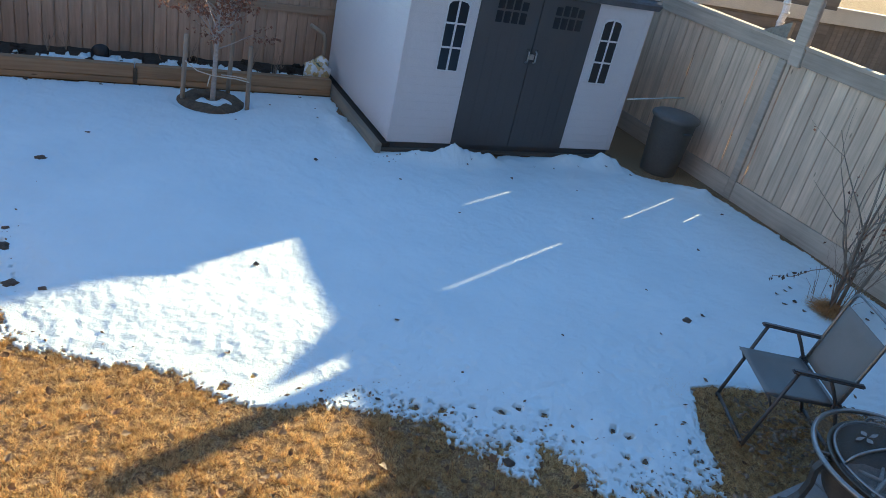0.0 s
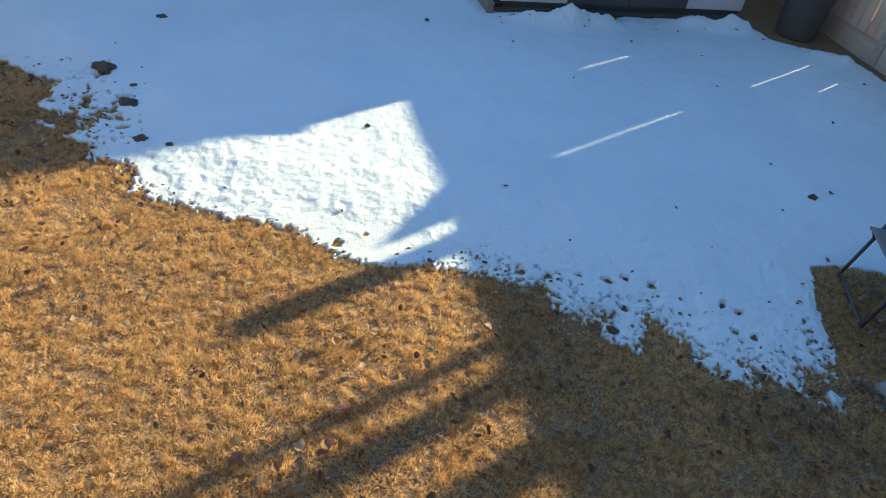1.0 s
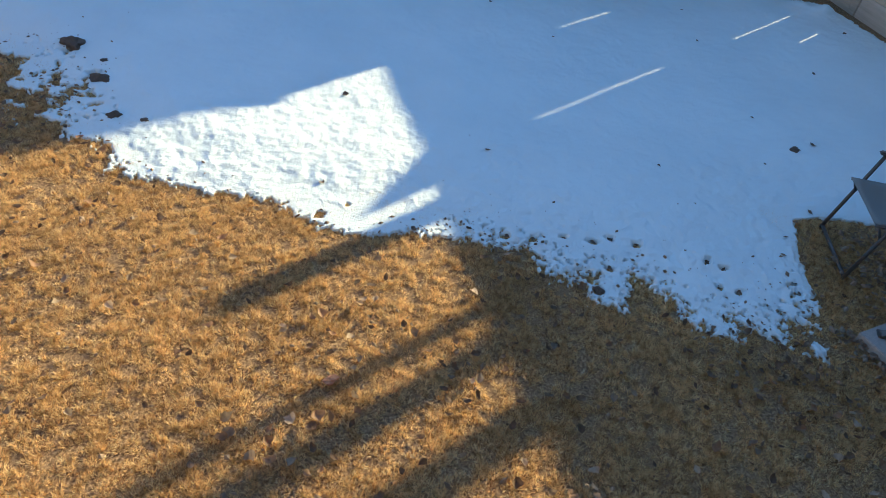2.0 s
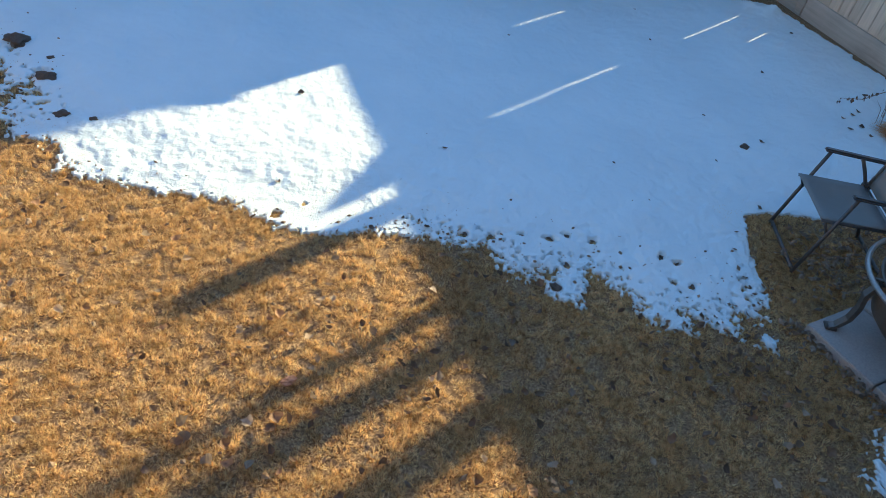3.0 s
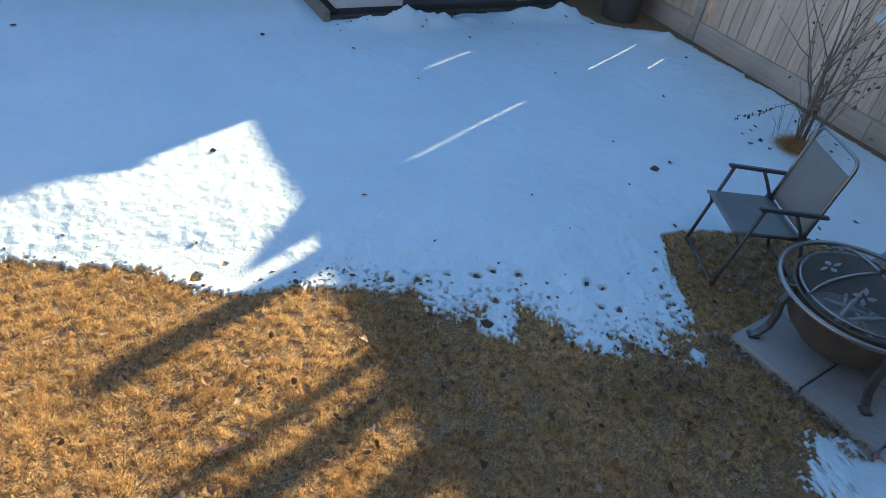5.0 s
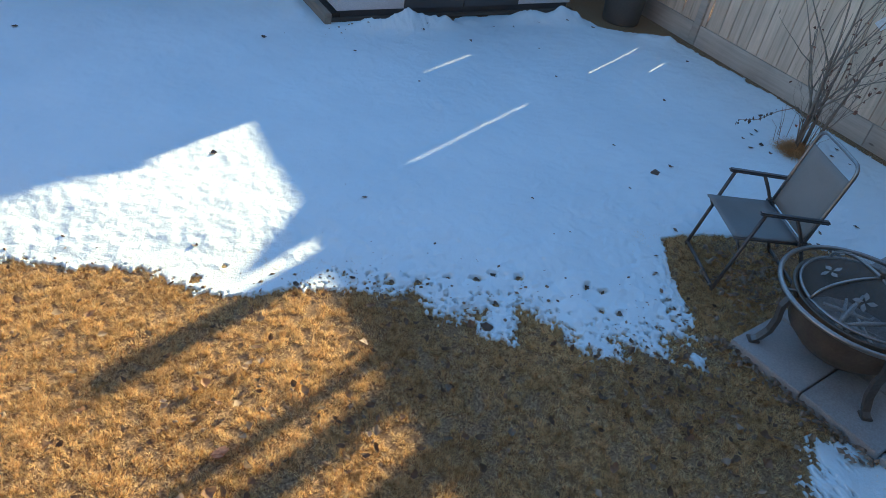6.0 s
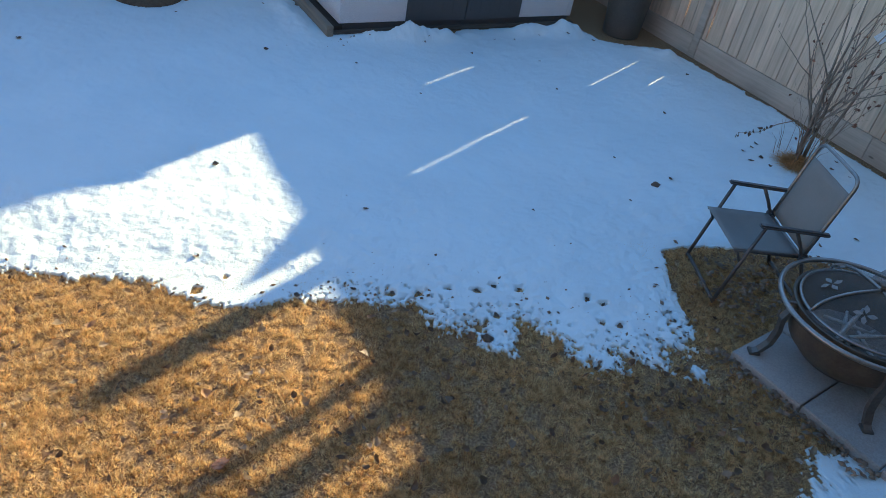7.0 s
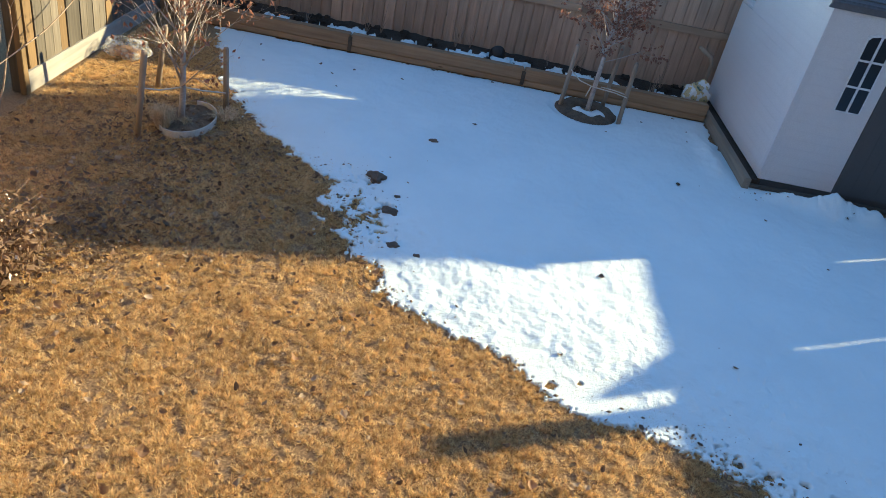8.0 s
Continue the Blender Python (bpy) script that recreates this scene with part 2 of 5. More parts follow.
M_RUBBER = two_scale("brown_mulch_mat", (0.045, 0.033, 0.022), (0.13, 0.095, 0.06), 12, 60, 0.9, bumps=0.8, dist=0.01)
M_MULCH = two_scale("brown_bark_mulch", (0.065, 0.045, 0.03), (0.19, 0.135, 0.085), 14, 60, 0.9, bumps=0.9, dist=0.012)
M_CLOD = two_scale("frozen_brown_soil", (0.10, 0.072, 0.052), (0.27, 0.20, 0.15), 14, 60, 0.9, bumps=0.9, dist=0.012)
M_WALL = wood("grey_brown_house_siding", (0.15, 0.125, 0.10), (0.24, 0.20, 0.165), "x", knots=False)
M_CREAM = plain("cream_trim_and_lit_cap", (0.66, 0.60, 0.50), 0.6)
M_RED = plain("reddish_brown", (0.40, 0.19, 0.11), 0.85, 0, 0.35)
M_TAG = plain("white_paper_tag", (0.8, 0.8, 0.8), 0.6)
M_PIPE = plain("white_pvc_pipe", (0.72, 0.70, 0.66), 0.5)


for _m in (M_LEAF, M_LEAF_BROWN, M_LEAF_PALE, M_RUST, M_BUSH, M_TUFT, M_ORANGE):
    thin(_m)


# ---------------------------------------------------------------- makers
def raw(name, verts, faces, material, smooth=False):
    me = bpy.data.meshes.new(name)
    me.from_pydata([tuple(v) for v in verts], [], faces)
    me.materials.append(material)
    if smooth:
        me.polygons.foreach_set("use_smooth", [True] * len(me.polygons))
    me.update()
    return me


def part(name, bm, material, parent=None, label="", smooth=False, at=None):
    """Links a bmesh, or a ready mesh, as one object under a thing or a part."""
    if isinstance(bm, bpy.types.Mesh):
        me = bm
    else:
        bmesh.ops.recalc_face_normals(bm, faces=bm.faces)
        me = bpy.data.meshes.new(name)
        bm.to_mesh(me)
        bm.free()
        me.materials.append(material)
        if smooth:
            me.polygons.foreach_set("use_smooth", [True] * len(me.polygons))
    ob = new(name, me)
    if parent is not None:
        ob.parent = parent
    if at is not None:
        ob.matrix_basis = at
    if label:
        ob["label"] = label
    return ob


def thing(name, label, category, at=None, group="", kind=""):
    e = new(name)
    e.empty_display_size = 0.1
    if at is not None:
        e.matrix_basis = at
    return tagged(e, label, category, group, kind)


def box(x0, x1, y0, y1, z0, z1, bevel=0.0, bm=None):
    bm = bm or bmesh.new()
    m = pose((x0 + x1) / 2, (y0 + y1) / 2, (z0 + z1) / 2) @ Matrix.Diagonal((x1 - x0, y1 - y0, z1 - z0, 1))
    r = bmesh.ops.create_cube(bm, size=1, matrix=m)
    if bevel:
        es = list({e for v in r["verts"] for e in v.link_edges})
        bmesh.ops.bevel(bm, geom=es, offset=bevel, segments=2, affect="EDGES")
    return bm


def tube(V, F, pts, radii, sides=8, cap=True):
    """Adds a round tapering tube along the points to the lists V and F."""
    pts = [Vector(p) for p in pts]
    if isinstance(radii, (int, float)):
        radii = [radii] * len(pts)
    base = len(V)
    up = None
    for i, p in enumerate(pts):
        d = (pts[min(i + 1, len(pts) - 1)] - pts[max(i - 1, 0)]).normalized()
        if up is None:
            up = d.orthogonal().normalized()
        else:
            up = (up - d * up.dot(d)).normalized()
        side = d.cross(up)
        for k in range(sides):
            a = 2 * math.pi * k / sides
            V.append(p + (up * math.cos(a) + side * math.sin(a)) * radii[i])
    for i in range(len(pts) - 1):
        for k in range(sides):
            a, b = base + i * sides + k, base + i * sides + (k + 1) % sides
            F.append((a, b, b + sides, a + sides))
    if cap:
        F.append(tuple(base + k for k in range(sides))[::-1])
        F.append(tuple(base + (len(pts) - 1) * sides + k for k in range(sides)))


def tube_mesh(name, pts, radii, material, sides=10, closed=False):
    V, F = [], []
    if closed:
        pts = list(pts) + [pts[0], pts[1]]
    tube(V, F, pts, radii, sides, not closed)
    return raw(name, V, F, material, True)


def lathe(profile, sides=40, bm=None):
    bm = bm or bmesh.new()
    rings = []
    for r, z in profile:
        rings.append([bm.verts.new((r * math.cos(2 * math.pi * k / sides), r * math.sin(2 * math.pi * k / sides), z)) for k in range(sides)])
    for a, b in zip(rings, rings[1:]):
        for k in range(sides):
            bm.faces.new((a[k], a[(k + 1) % sides], b[(k + 1) % sides], b[k]))
    return bm, rings


def arc(cx, cy, r, z, a0, a1, n):
    return [(cx + r * math.cos(radians(a0 + (a1 - a0) * i / n)), cy + r * math.sin(radians(a0 + (a1 - a0) * i / n)), z) for i in range(n + 1)]


class Field:
    """Smooth value noise over the plan, the same on every build."""

    def __init__(self, seed):
        self.g = np.random.RandomState(seed).rand(256, 256)

    def at(self, x, y, scale):
        u, v = np.asarray(x) * scale + 1000.0, np.asarray(y) * scale + 1000.0
        i, j = np.floor(u).astype(int), np.floor(v).astype(int)
        fu, fv = u - i, v - j
        fu, fv = fu * fu * (3 - 2 * fu), fv * fv * (3 - 2 * fv)
        g = self.g
        a, b = g[i % 256, j % 256], g[(i + 1) % 256, j % 256]
        c, d = g[i % 256, (j + 1) % 256], g[(i + 1) % 256, (j + 1) % 256]
        return (a * (1 - fu) + b * fu) * (1 - fv) + (c * (1 - fu) + d * fu) * fv

    def fbm(self, x, y, scale, octaves=4):
        s, amp, tot = 0, 1.0, 0
        for o in range(octaves):
            s = s + amp * (self.at(x + 7.3 * o, y - 3.1 * o, scale * 2 ** o) - 0.5)
            tot += amp
            amp *= 0.55
        return s / tot


FIELD = Field(5)
FIELD2 = Field(11)


def inside_distance(x, y, poly):
    """How far inside an outline points lie (negative: outside)."""
    best = np.full(np.shape(x), 1e9)
    odd = np.zeros(np.shape(x), bool)
    for (ax, ay), (bx, by) in zip(poly, poly[1:] + poly[:1]):
        dx, dy = bx - ax, by - ay
        t = np.clip(((x - ax) * dx + (y - ay) * dy) / (dx * dx + dy * dy), 0, 1)
        best = np.minimum(best, np.hypot(x - ax - t * dx, y - ay - t * dy))
        if ay != by:
            odd ^= ((ay > y) != (by > y)) & (x < (bx - ax) * (y - ay) / (by - ay) + ax)
    return np.where(odd, best, -best)


# ---------------------------------------------------------------- ground and snow
me = raw("ground", [(-150, -150, -0.015), (150, -150, -0.015), (150, 150, -0.015), (-150, 150, -0.015)], [(0, 1, 2, 3)], M_LAWN)
tagged(new("ground", me), "dormant straw-coloured lawn reaching to the fences", "ground", kind="structure")

SNOW_EDGE = [(-3.1, 8.8), (-2.62, 7.6), (-2.28, 6.88), (-1.74, 6.15), (-1.05, 5.45), (-0.80, 5.0), (-1.0, 4.72), (-0.56, 4.42), (-0.26, 4.02),
             (0.0, 3.87), (0.5, 3.64), (0.71, 3.39), (0.94, 3.30), (1.3, 3.23), (1.55, 3.16), (1.92, 2.97), (2.0, 2.70), (2.28, 2.68), (2.16, 2.49),
             (2.28, 2.40), (2.5, 2.63), (2.66, 2.30), (2.62, 2.19), (2.88, 2.03), (2.92, 2.19), (3.12, 1.97), (3.25, 2.09), (3.4, 2.02), (3.56, 2.15), (3.72, 2.58),
             (3.95, 2.98), (4.6, 2.80), (5.3, 2.35), (5.75, 1.6), (6.3, 0.4), (7.02, -0.2), (7.05, 4.9),
             (6.96, 5.8), (6.9, 6.22), (6.33, 6.48), (6.12, 6.82), (5.95, 7.07), (5.1, 7.05), (4.4, 6.98), (3.83, 7.07),
             (3.1, 7.03), (2.92, 7.2), (2.84, 8.45), (2.86, 8.8)]
SNOW_SOUTH = [(3.30, 0.62), (3.22, 0.98), (3.5, 1.16), (3.72, 1.05), (3.95, 0.86), (4.6, 0.5), (4.8, -0.4), (3.4, -0.4)]
HOLES = [(0.74, 3.48, .10), (0.93, 3.55, .05), (1.84, 3.10, .06), (2.0, 3.05, .05), (2.20, 3.02, .03), (2.37, 2.95, .07), (2.50, 2.96, .05), (2.65, 2.88, .065), (2.37, 2.71, .06), (3.04, 2.64, .05),
         (3.11, 2.57, .04), (2.99, 2.43, .045), (3.09, 2.37, .05), (3.49, 2.29, .05), (3.42, 2.20, .06), (2.9, 2.2, .05), (2.21, 2.55, .05)]
BUMPS = [(3.75, 6.88, .26, .13, .20), (4.15, 6.86, .22, .11, .12), (3.35, 6.95, .2, .11, .10), (4.5, 6.93, .16, .08, .05), (5.35, 6.92, .26, .11, .13), (5.85, 6.84, .20, .13, .19), (6.75, 6.02, .22, .10, .09), (2.72, 7.7, .12, .5, .07), (6.55, 6.2, .12, .1, .06)]


def snow_height(x, y):
    edge = inside_distance(x, y, SNOW_EDGE)
    edge = np.maximum(edge, inside_distance(x, y, SNOW_SOUTH))
    edge = np.maximum(edge, 0.05 - np.hypot((x - 3.32), (y - 1.86) * 1.3))
    wild = np.clip(1 - np.hypot((x + 0.75) / 0.8, (y - 5.0) / 1.1), 0, 1)
    straight = np.clip((x - 5.9) / 0.5, 0, 1) * 0.5 + np.clip((y - 6.6) / 0.4, 0, 1) * 0.3
    frontal = np.clip((x + 0.5) / 0.4, 0, 1) * np.clip((4.6 - y) / 0.4, 0, 1)
    amp = 0.26 - 0.16 * frontal + 0.75 * wild - 0.2 * np.clip(straight, 0, 1)
    near = np.clip(1 - np.abs(edge) / 0.45, 0, 1) * (1 - 0.75 * np.clip(straight, 0, 1)) * (1 - 0.85 * np.clip((y - 6.2) / 0.4, 0, 1) * (x > 2))
    ragged = (0.65 + 0.30 * np.clip((x - 1.3) / 0.4, 0, 1)) * (1 - 0.8 * np.clip((x - 3.45) / 0.15, 0, 1))
    d = edge + 0.05 - 0.045 * frontal + amp * FIELD.fbm(x, y, 3.5, 4) + near * ragged * ((0.36 - 0.28 * frontal) * FIELD2.fbm(x, y, 10, 3) + (0.26 - 0.12 * frontal) * FIELD.fbm(x, y, 30, 2) + 0.15 * FIELD2.fbm(x - 2.2, y + 1.7, 66, 2))
    spots = FIELD2.fbm(x + 3.7, y, 21, 4) * 1.12 + 0.42 * wild
    d = np.where((edge < 0.5 + 0.6 * wild) & (near * (1 + wild) > 0.12), np.minimum(d, (0.40 + 0.25 * np.clip(edge, 0, 0.5) - spots) * 0.9), d)
    d = np.where(edge > 0.6, np.maximum(d, 0.3), d)
    # thin crumbling margin, dotted with grass
    margin = np.clip(1 - edge / 0.20, 0, 1) * (y < 5.9) * np.clip((x - 1.4) / 0.5, 0, 1) * (1 - np.clip((x - 3.45) / 0.15, 0, 1))
    dots = 0.25 - 0.09 * margin - FIELD.fbm(x + 9.1, y, 38, 3)
    pit = np.where(margin > 0.05, np.maximum(dots, -0.2) * 0.25, 1.0)
    for hx, hy, hr in HOLES:
        pit = np.minimum(pit, np.hypot(x - hx, (y - hy) * 1.3) - hr * 0.36 + 0.06 * FIELD.fbm(x, y, 30, 2))
    d = np.where(edge < -0.3, -1.0, np.minimum(d, np.where(pit < 0, pit, d)))
    ring = np.hypot(x - 1.37, y - 8.36)
    d = np.minimum(d, np.where(ring < 0.5, (ring - 0.345) * 1.2, d))
    s = np.clip(d / np.where(y < 5.6, 0.055, 0.16), 0, 1)
    s = np.minimum(s, np.clip(pit / 0.022, 0, 1))
    body = np.clip(edge / 0.6, 0, 1)
    h = (0.044 - 0.029 * (1 - body)) * s * s * (3 - 2 * s)
    h = h + (0.030 * FIELD.fbm(x, y, 0.9, 2) + 0.014 * FIELD2.fbm(x, y, 7, 3) + 0.006 * FIELD.fbm(x, y, 22, 2)) * s
    # melt dimples along the sunny front
    front = np.clip(1.4 - edge, 0, 1) * np.clip(6.2 - y, 0, 1)
    h = h + s * front * (0.016 * FIELD2.fbm(x + 1.3, y, 9, 2) + 0.010 * FIELD.fbm(x, y + 2.1, 20, 2))
    h = np.where(d > 0, np.maximum(h, 0.0175), h)
    for bx, by, sx, sy, bh in BUMPS:
        h = h + bh * np.exp(-((x - bx) / sx) ** 2 - ((y - by) / sy) ** 2) * s * (0.9 + 0.8 * FIELD2.fbm(x, y, 9, 3))
    return np.where(d > 0, h - 0.017, -0.05)


# the snow's height looked up on a fine raster, for all that grows and lies on it
RASTER = 0.01
_gx, _gy = np.meshgrid(np.arange(-4.2, 7.3, RASTER), np.arange(-0.6, 9.2, RASTER), indexing="ij")
SNOW_RASTER = snow_height(_gx, _gy)


def snow_at(x, y):
    i = np.clip(np.round((np.asarray(x) + 4.2) / RASTER).astype(int), 0, SNOW_RASTER.shape[0] - 1)
    j = np.clip(np.round((np.asarray(y) + 0.6) / RASTER).astype(int), 0, SNOW_RASTER.shape[1] - 1)
    return SNOW_RASTER[i, j]


def grid_sheet(name, x0, x1, y0, y1, step, height, material, fine=False):
    ax, ay = np.linspace(x0, x1, int((x1 - x0) / step) + 1), np.linspace(y0, y1, int((y1 - y0) / step) + 1)
    if fine:
        ax = np.concatenate([ax[ax < -1.3], np.arange(-1.3, 3.95, 0.0085), ax[ax > 3.95]])
        ay = np.concatenate([ay[ay < 1.9], np.arange(1.9, 4.2, 0.0085), np.arange(4.2, 6.0, 0.0125), ay[ay > 6.0]])
    nx, ny = len(ax), len(ay)
    gx, gy = np.meshgrid(ax, ay, indexing="ij")
    gz = height(gx, gy)
    idx = np.arange(nx * ny).reshape(nx, ny)
    quads = np.stack([idx[:-1, :-1], idx[1:, :-1], idx[1:, 1:], idx[:-1, 1:]], -1).reshape(-1, 4)
    zq = gz.ravel()[quads]
    quads = quads[zq.max(1) > -0.016]
    used = np.unique(quads)
    remap = np.zeros(nx * ny, int)
    remap[used] = np.arange(len(used))
    co = np.stack([gx.ravel(), gy.ravel(), gz.ravel()], -1)[used]
    quads = remap[quads]
    me = bpy.data.meshes.new(name)
    me.vertices.add(len(co))
    me.vertices.foreach_set("co", co.ravel())
    me.loops.add(quads.size)
    me.loops.foreach_set("vertex_index", quads.ravel())
    me.polygons.add(len(quads))
    me.polygons.foreach_set("loop_start", np.arange(0, quads.size, 4))
    me.polygons.foreach_set("loop_total", np.full(len(quads), 4))
    me.polygons.foreach_set("use_smooth", np.ones(len(quads), bool))
    me.materials.append(material)
    me.update(calc_edges=True)
    me.validate()
    return new(name, me)


tagged(grid_sheet("snow", -3.4, 7.1, -0.4, 8.8, 0.025, snow_height, M_SNOW, True), "thin melting blue-white snow cover over the lawn", "snow", kind="stuff")


def grass(name, tufts, x0, x1, y0, y1, seed, each=34, length=(0.014, 0.030)):
    """Short stiff blades in small tufts that splay outwards, with bare thatch between."""
    r = np.random.RandomState(seed)
    tx, ty = r.uniform(x0, x1, tufts), r.uniform(y0, y1, tufts)
    open_lawn = ((tx < 0.3) & ((ty < 5.7) | (tx < -0.8))) | (ty < 4.4 - 0.55 * tx) | ((tx > 3.2) & (ty < 3.1))
    if name != "grass":
        open_lawn &= (tx > 4.2) | (ty < 1.2)
    thin = FIELD.fbm(tx, ty, 5.0, 3)
    gap = FIELD2.fbm(tx, ty, 17.0, 2)
    open_lawn &= r.rand(tufts) < np.clip(1.0 + 1.6 * np.minimum(thin, 0.05) + 3.6 * np.minimum(gap + 0.04, 0), 0.2, 1)
    tx, ty, thin = tx[open_lawn], ty[open_lawn], (0.6 * thin + 0.8 * gap)[open_lawn]
    size = r.uniform(0.55, 1.3, len(tx)) * np.clip(1.0 + 1.2 * thin, 0.5, 1.4)
    k = np.repeat(np.arange(len(tx)), np.maximum((each * size).astype(int), 8))
    n = len(k)
    a, q = r.uniform(0, 2 * np.pi, n), np.sqrt(r.rand(n))
    reach = 0.020 * size[k] * q
    x, y = tx[k] + np.cos(a) * reach, ty[k] + np.sin(a) * reach
    keep = snow_at(x, y) < np.where(r.rand(n) < 0.4, 0.011, -0.01)
    keep &= ~((x > 3.66) & (x < 5.2) & (y > 0.3) & (y < 1.86))
    keep &= (x > -3.85) & (np.hypot(x - 1.42, y - 8.27) > 0.5)
    x, y, a, q, k = x[keep], y[keep], a[keep], q[keep], k[keep]
    n = len(x)
    ln = r.uniform(*length, n) * (0.65 + 0.4 * size[k])
    a = a + r.normal(0, 0.7, n)
    lean = np.clip(0.15 + 0.95 * q + r.normal(0, 0.25, n), 0.0, 1.35)
    w = r.uniform(0.0011, 0.0025, n)
    turn = r.uniform(0, np.pi, n)
    base = np.stack([x, y, np.full(n, -0.016)], -1)
    side = np.stack([np.cos(turn) * w, np.sin(turn) * w, np.zeros(n)], -1)
    tip = base + np.stack([np.cos(a) * ln * np.sin(lean), np.sin(a) * ln * np.sin(lean), ln * np.cos(lean)], -1)
    co = np.stack([base - side, base + side, tip], 1).reshape(-1, 3)
    loops = np.arange(3 * n)
    me = bpy.data.meshes.new(name)
    me.vertices.add(len(co))
    me.vertices.foreach_set("co", co.ravel())
    me.loops.add(len(loops))
    me.loops.foreach_set("vertex_index", loops)
    me.polygons.add(n)
    me.polygons.foreach_set("loop_start", np.arange(n) * 3)
    me.polygons.foreach_set("loop_total", np.full(n, 3))
    me.materials.append(M_BLADE)
    me.update(calc_edges=True)
    return new(name, me)


tagged(grass("grass", 108000, -3.85, 4.2, 1.2, 8.4, 3), "dry straw-coloured dormant grass blades", "grass", kind="stuff")
tagged(grass("grass_by_house", 11000, 1.6, 6.0, 0.4, 3.0, 4), "dry grey-brown grass blades under the chair", "grass", kind="stuff")


# ---------------------------------------------------------------- fences
def board_mesh(name, width, thick, height, material, top=0.0):
    """An upright board with eased edges, its foot at the origin, its face to -y."""
    return part_mesh(name, box(-width / 2, width / 2, 0, thick, 0, height, 0.003), material)


def part_mesh(name, bm, material):
    bmesh.ops.recalc_face_normals(bm, faces=bm.faces)
    me = bpy.data.meshes.new(name)
    bm.to_mesh(me)
    bm.free()
    me.materials.append(material)
    return me


def fence_right():
    f = thing("fence", "tall weathered cedar board fence with a wide top rail and kickboard", "fence", pose(7.22, 0, 0))
    rng = random.Random(2)
    W = 0.142
    gaps = {6.345: [(0.38, 0.74), (1.10, 1.62)], 7.425: [(1.09, 1.36)], 5.925: [(0.36, 0.48)], 4.76: [(0.30, 0.6)]}
    y = -1.5
    edges = []
    seams = sorted(gaps)
    while y < 9.62:
        nxt = y + W + rng.uniform(-0.012, 0.014)
        wide = 0.003
        for s in seams:
            if abs(nxt - s) < 0.072:
                nxt, wide = s, 0.008
        edges.append((y, nxt, wide))
        y = nxt
    last = 0.003
    for a, b, wide in edges:
        warp = rng.uniform(0, 0.006)
        part("board", box(-0.016 - warp, 0.0 - warp, a + last, b - wide, 0.02, 1.78, 0.002), M_FENCE, f)
        last = wide
        # the batten behind each joint
        stops = gaps.get(b, [])
        z = 0.02
        for g0, g1 in stops + [(1.78, 1.78)]:
            if g0 - z > 0.02:
                part("batten", box(0.001, 0.018, b - 0.035, b + 0.035, z, g0), M_FENCE, f)
            z = g1
    for z0, z1 in ((0.12, 0.21), (0.93, 1.02), (1.66, 1.75)):
        part("rail", box(0.02, 0.06, -1.5, 9.62, z0, z1, 0.003), M_RAIL_Y, f)
    for a, b in ((-1.5, 1.12), (1.124, 3.56), (3.564, 5.97), (5.974, 8.38), (8.384, 9.62)):
        part("top_rail", box(-0.045, -0.012 + 0.004, a, b, 1.73, 1.90, 0.004), M_RAIL_Y, f)
        part("cap", box(-0.06, 0.075, a, b, 1.902, 1.94, 0.004), M_RAIL_Y, f)
    for a, b in ((-1.5, 1.12), (1.124, 3.56), (3.564, 5.98), (6.094, 8.38), (8.384, 9.62)):
        part("kickboard", box(-0.05, -0.02, a, b, -0.03, 0.23, 0.004), M_RAIL_Y, f)
    part("post", box(-0.056, -0.018, 5.984, 6.09, -0.03, 1.725, 0.006), M_RAIL_Y, f)
    for yy in (1.12, 3.56, 8.38):
        part("post", box(0.062, 0.15, yy - 0.045, yy + 0.045, 0, 1.9, 0.004), M_RAIL_Y, f)
    # the one tall post that stands above the rail
    bm = box(-0.070, 0.0, -0.085, 0.085, 1.70, 2.43, 0.008)
    for v in bm.verts:
        v.co.y += 5.79 + 0.05 * v.co.z
    part("tall_post", bm, M_RAIL_Y, f, "thick weathered post rising above the fence")


def fence_back():
    f = thing("fence", "shaded brown board fence with a mid rail behind the raised bed", "fence", pose(0, 9.72, 0))
    rng = random.Random(5)
    x = -4.0
    while x < 7.2:
        w = 0.135 + rng.uniform(-0.008, 0.01)
        part("board", box(x + 0.004, x + w - 0.004, 0.0, 0.017, 0.02, 1.82 + rng.uniform(-0.004, 0.004), 0.002), M_FENCE_BACK, f)
        x += w
    part("backing", box(-4, 7.2, 0.018, 0.03, 0.02, 1.80), M_FENCE_BACK, f)
    for z0, z1 in ((0.80, 0.89), (1.70, 1.79)):
        part("rail", box(-4.0, -1.3, -0.04, -0.002, z0, z1, 0.003), M_RAIL_X, f)
        part("rail", box(-1.296, 1.2, -0.04, -0.002, z0, z1, 0.003), M_RAIL_X, f)
        part("rail", box(1.204, 7.16, -0.04, -0.002, z0, z1, 0.003), M_RAIL_X, f)
    part("cap", box(-4.0, 7.16, -0.05, 0.07, 1.822, 1.86, 0.004), M_RAIL_X, f)


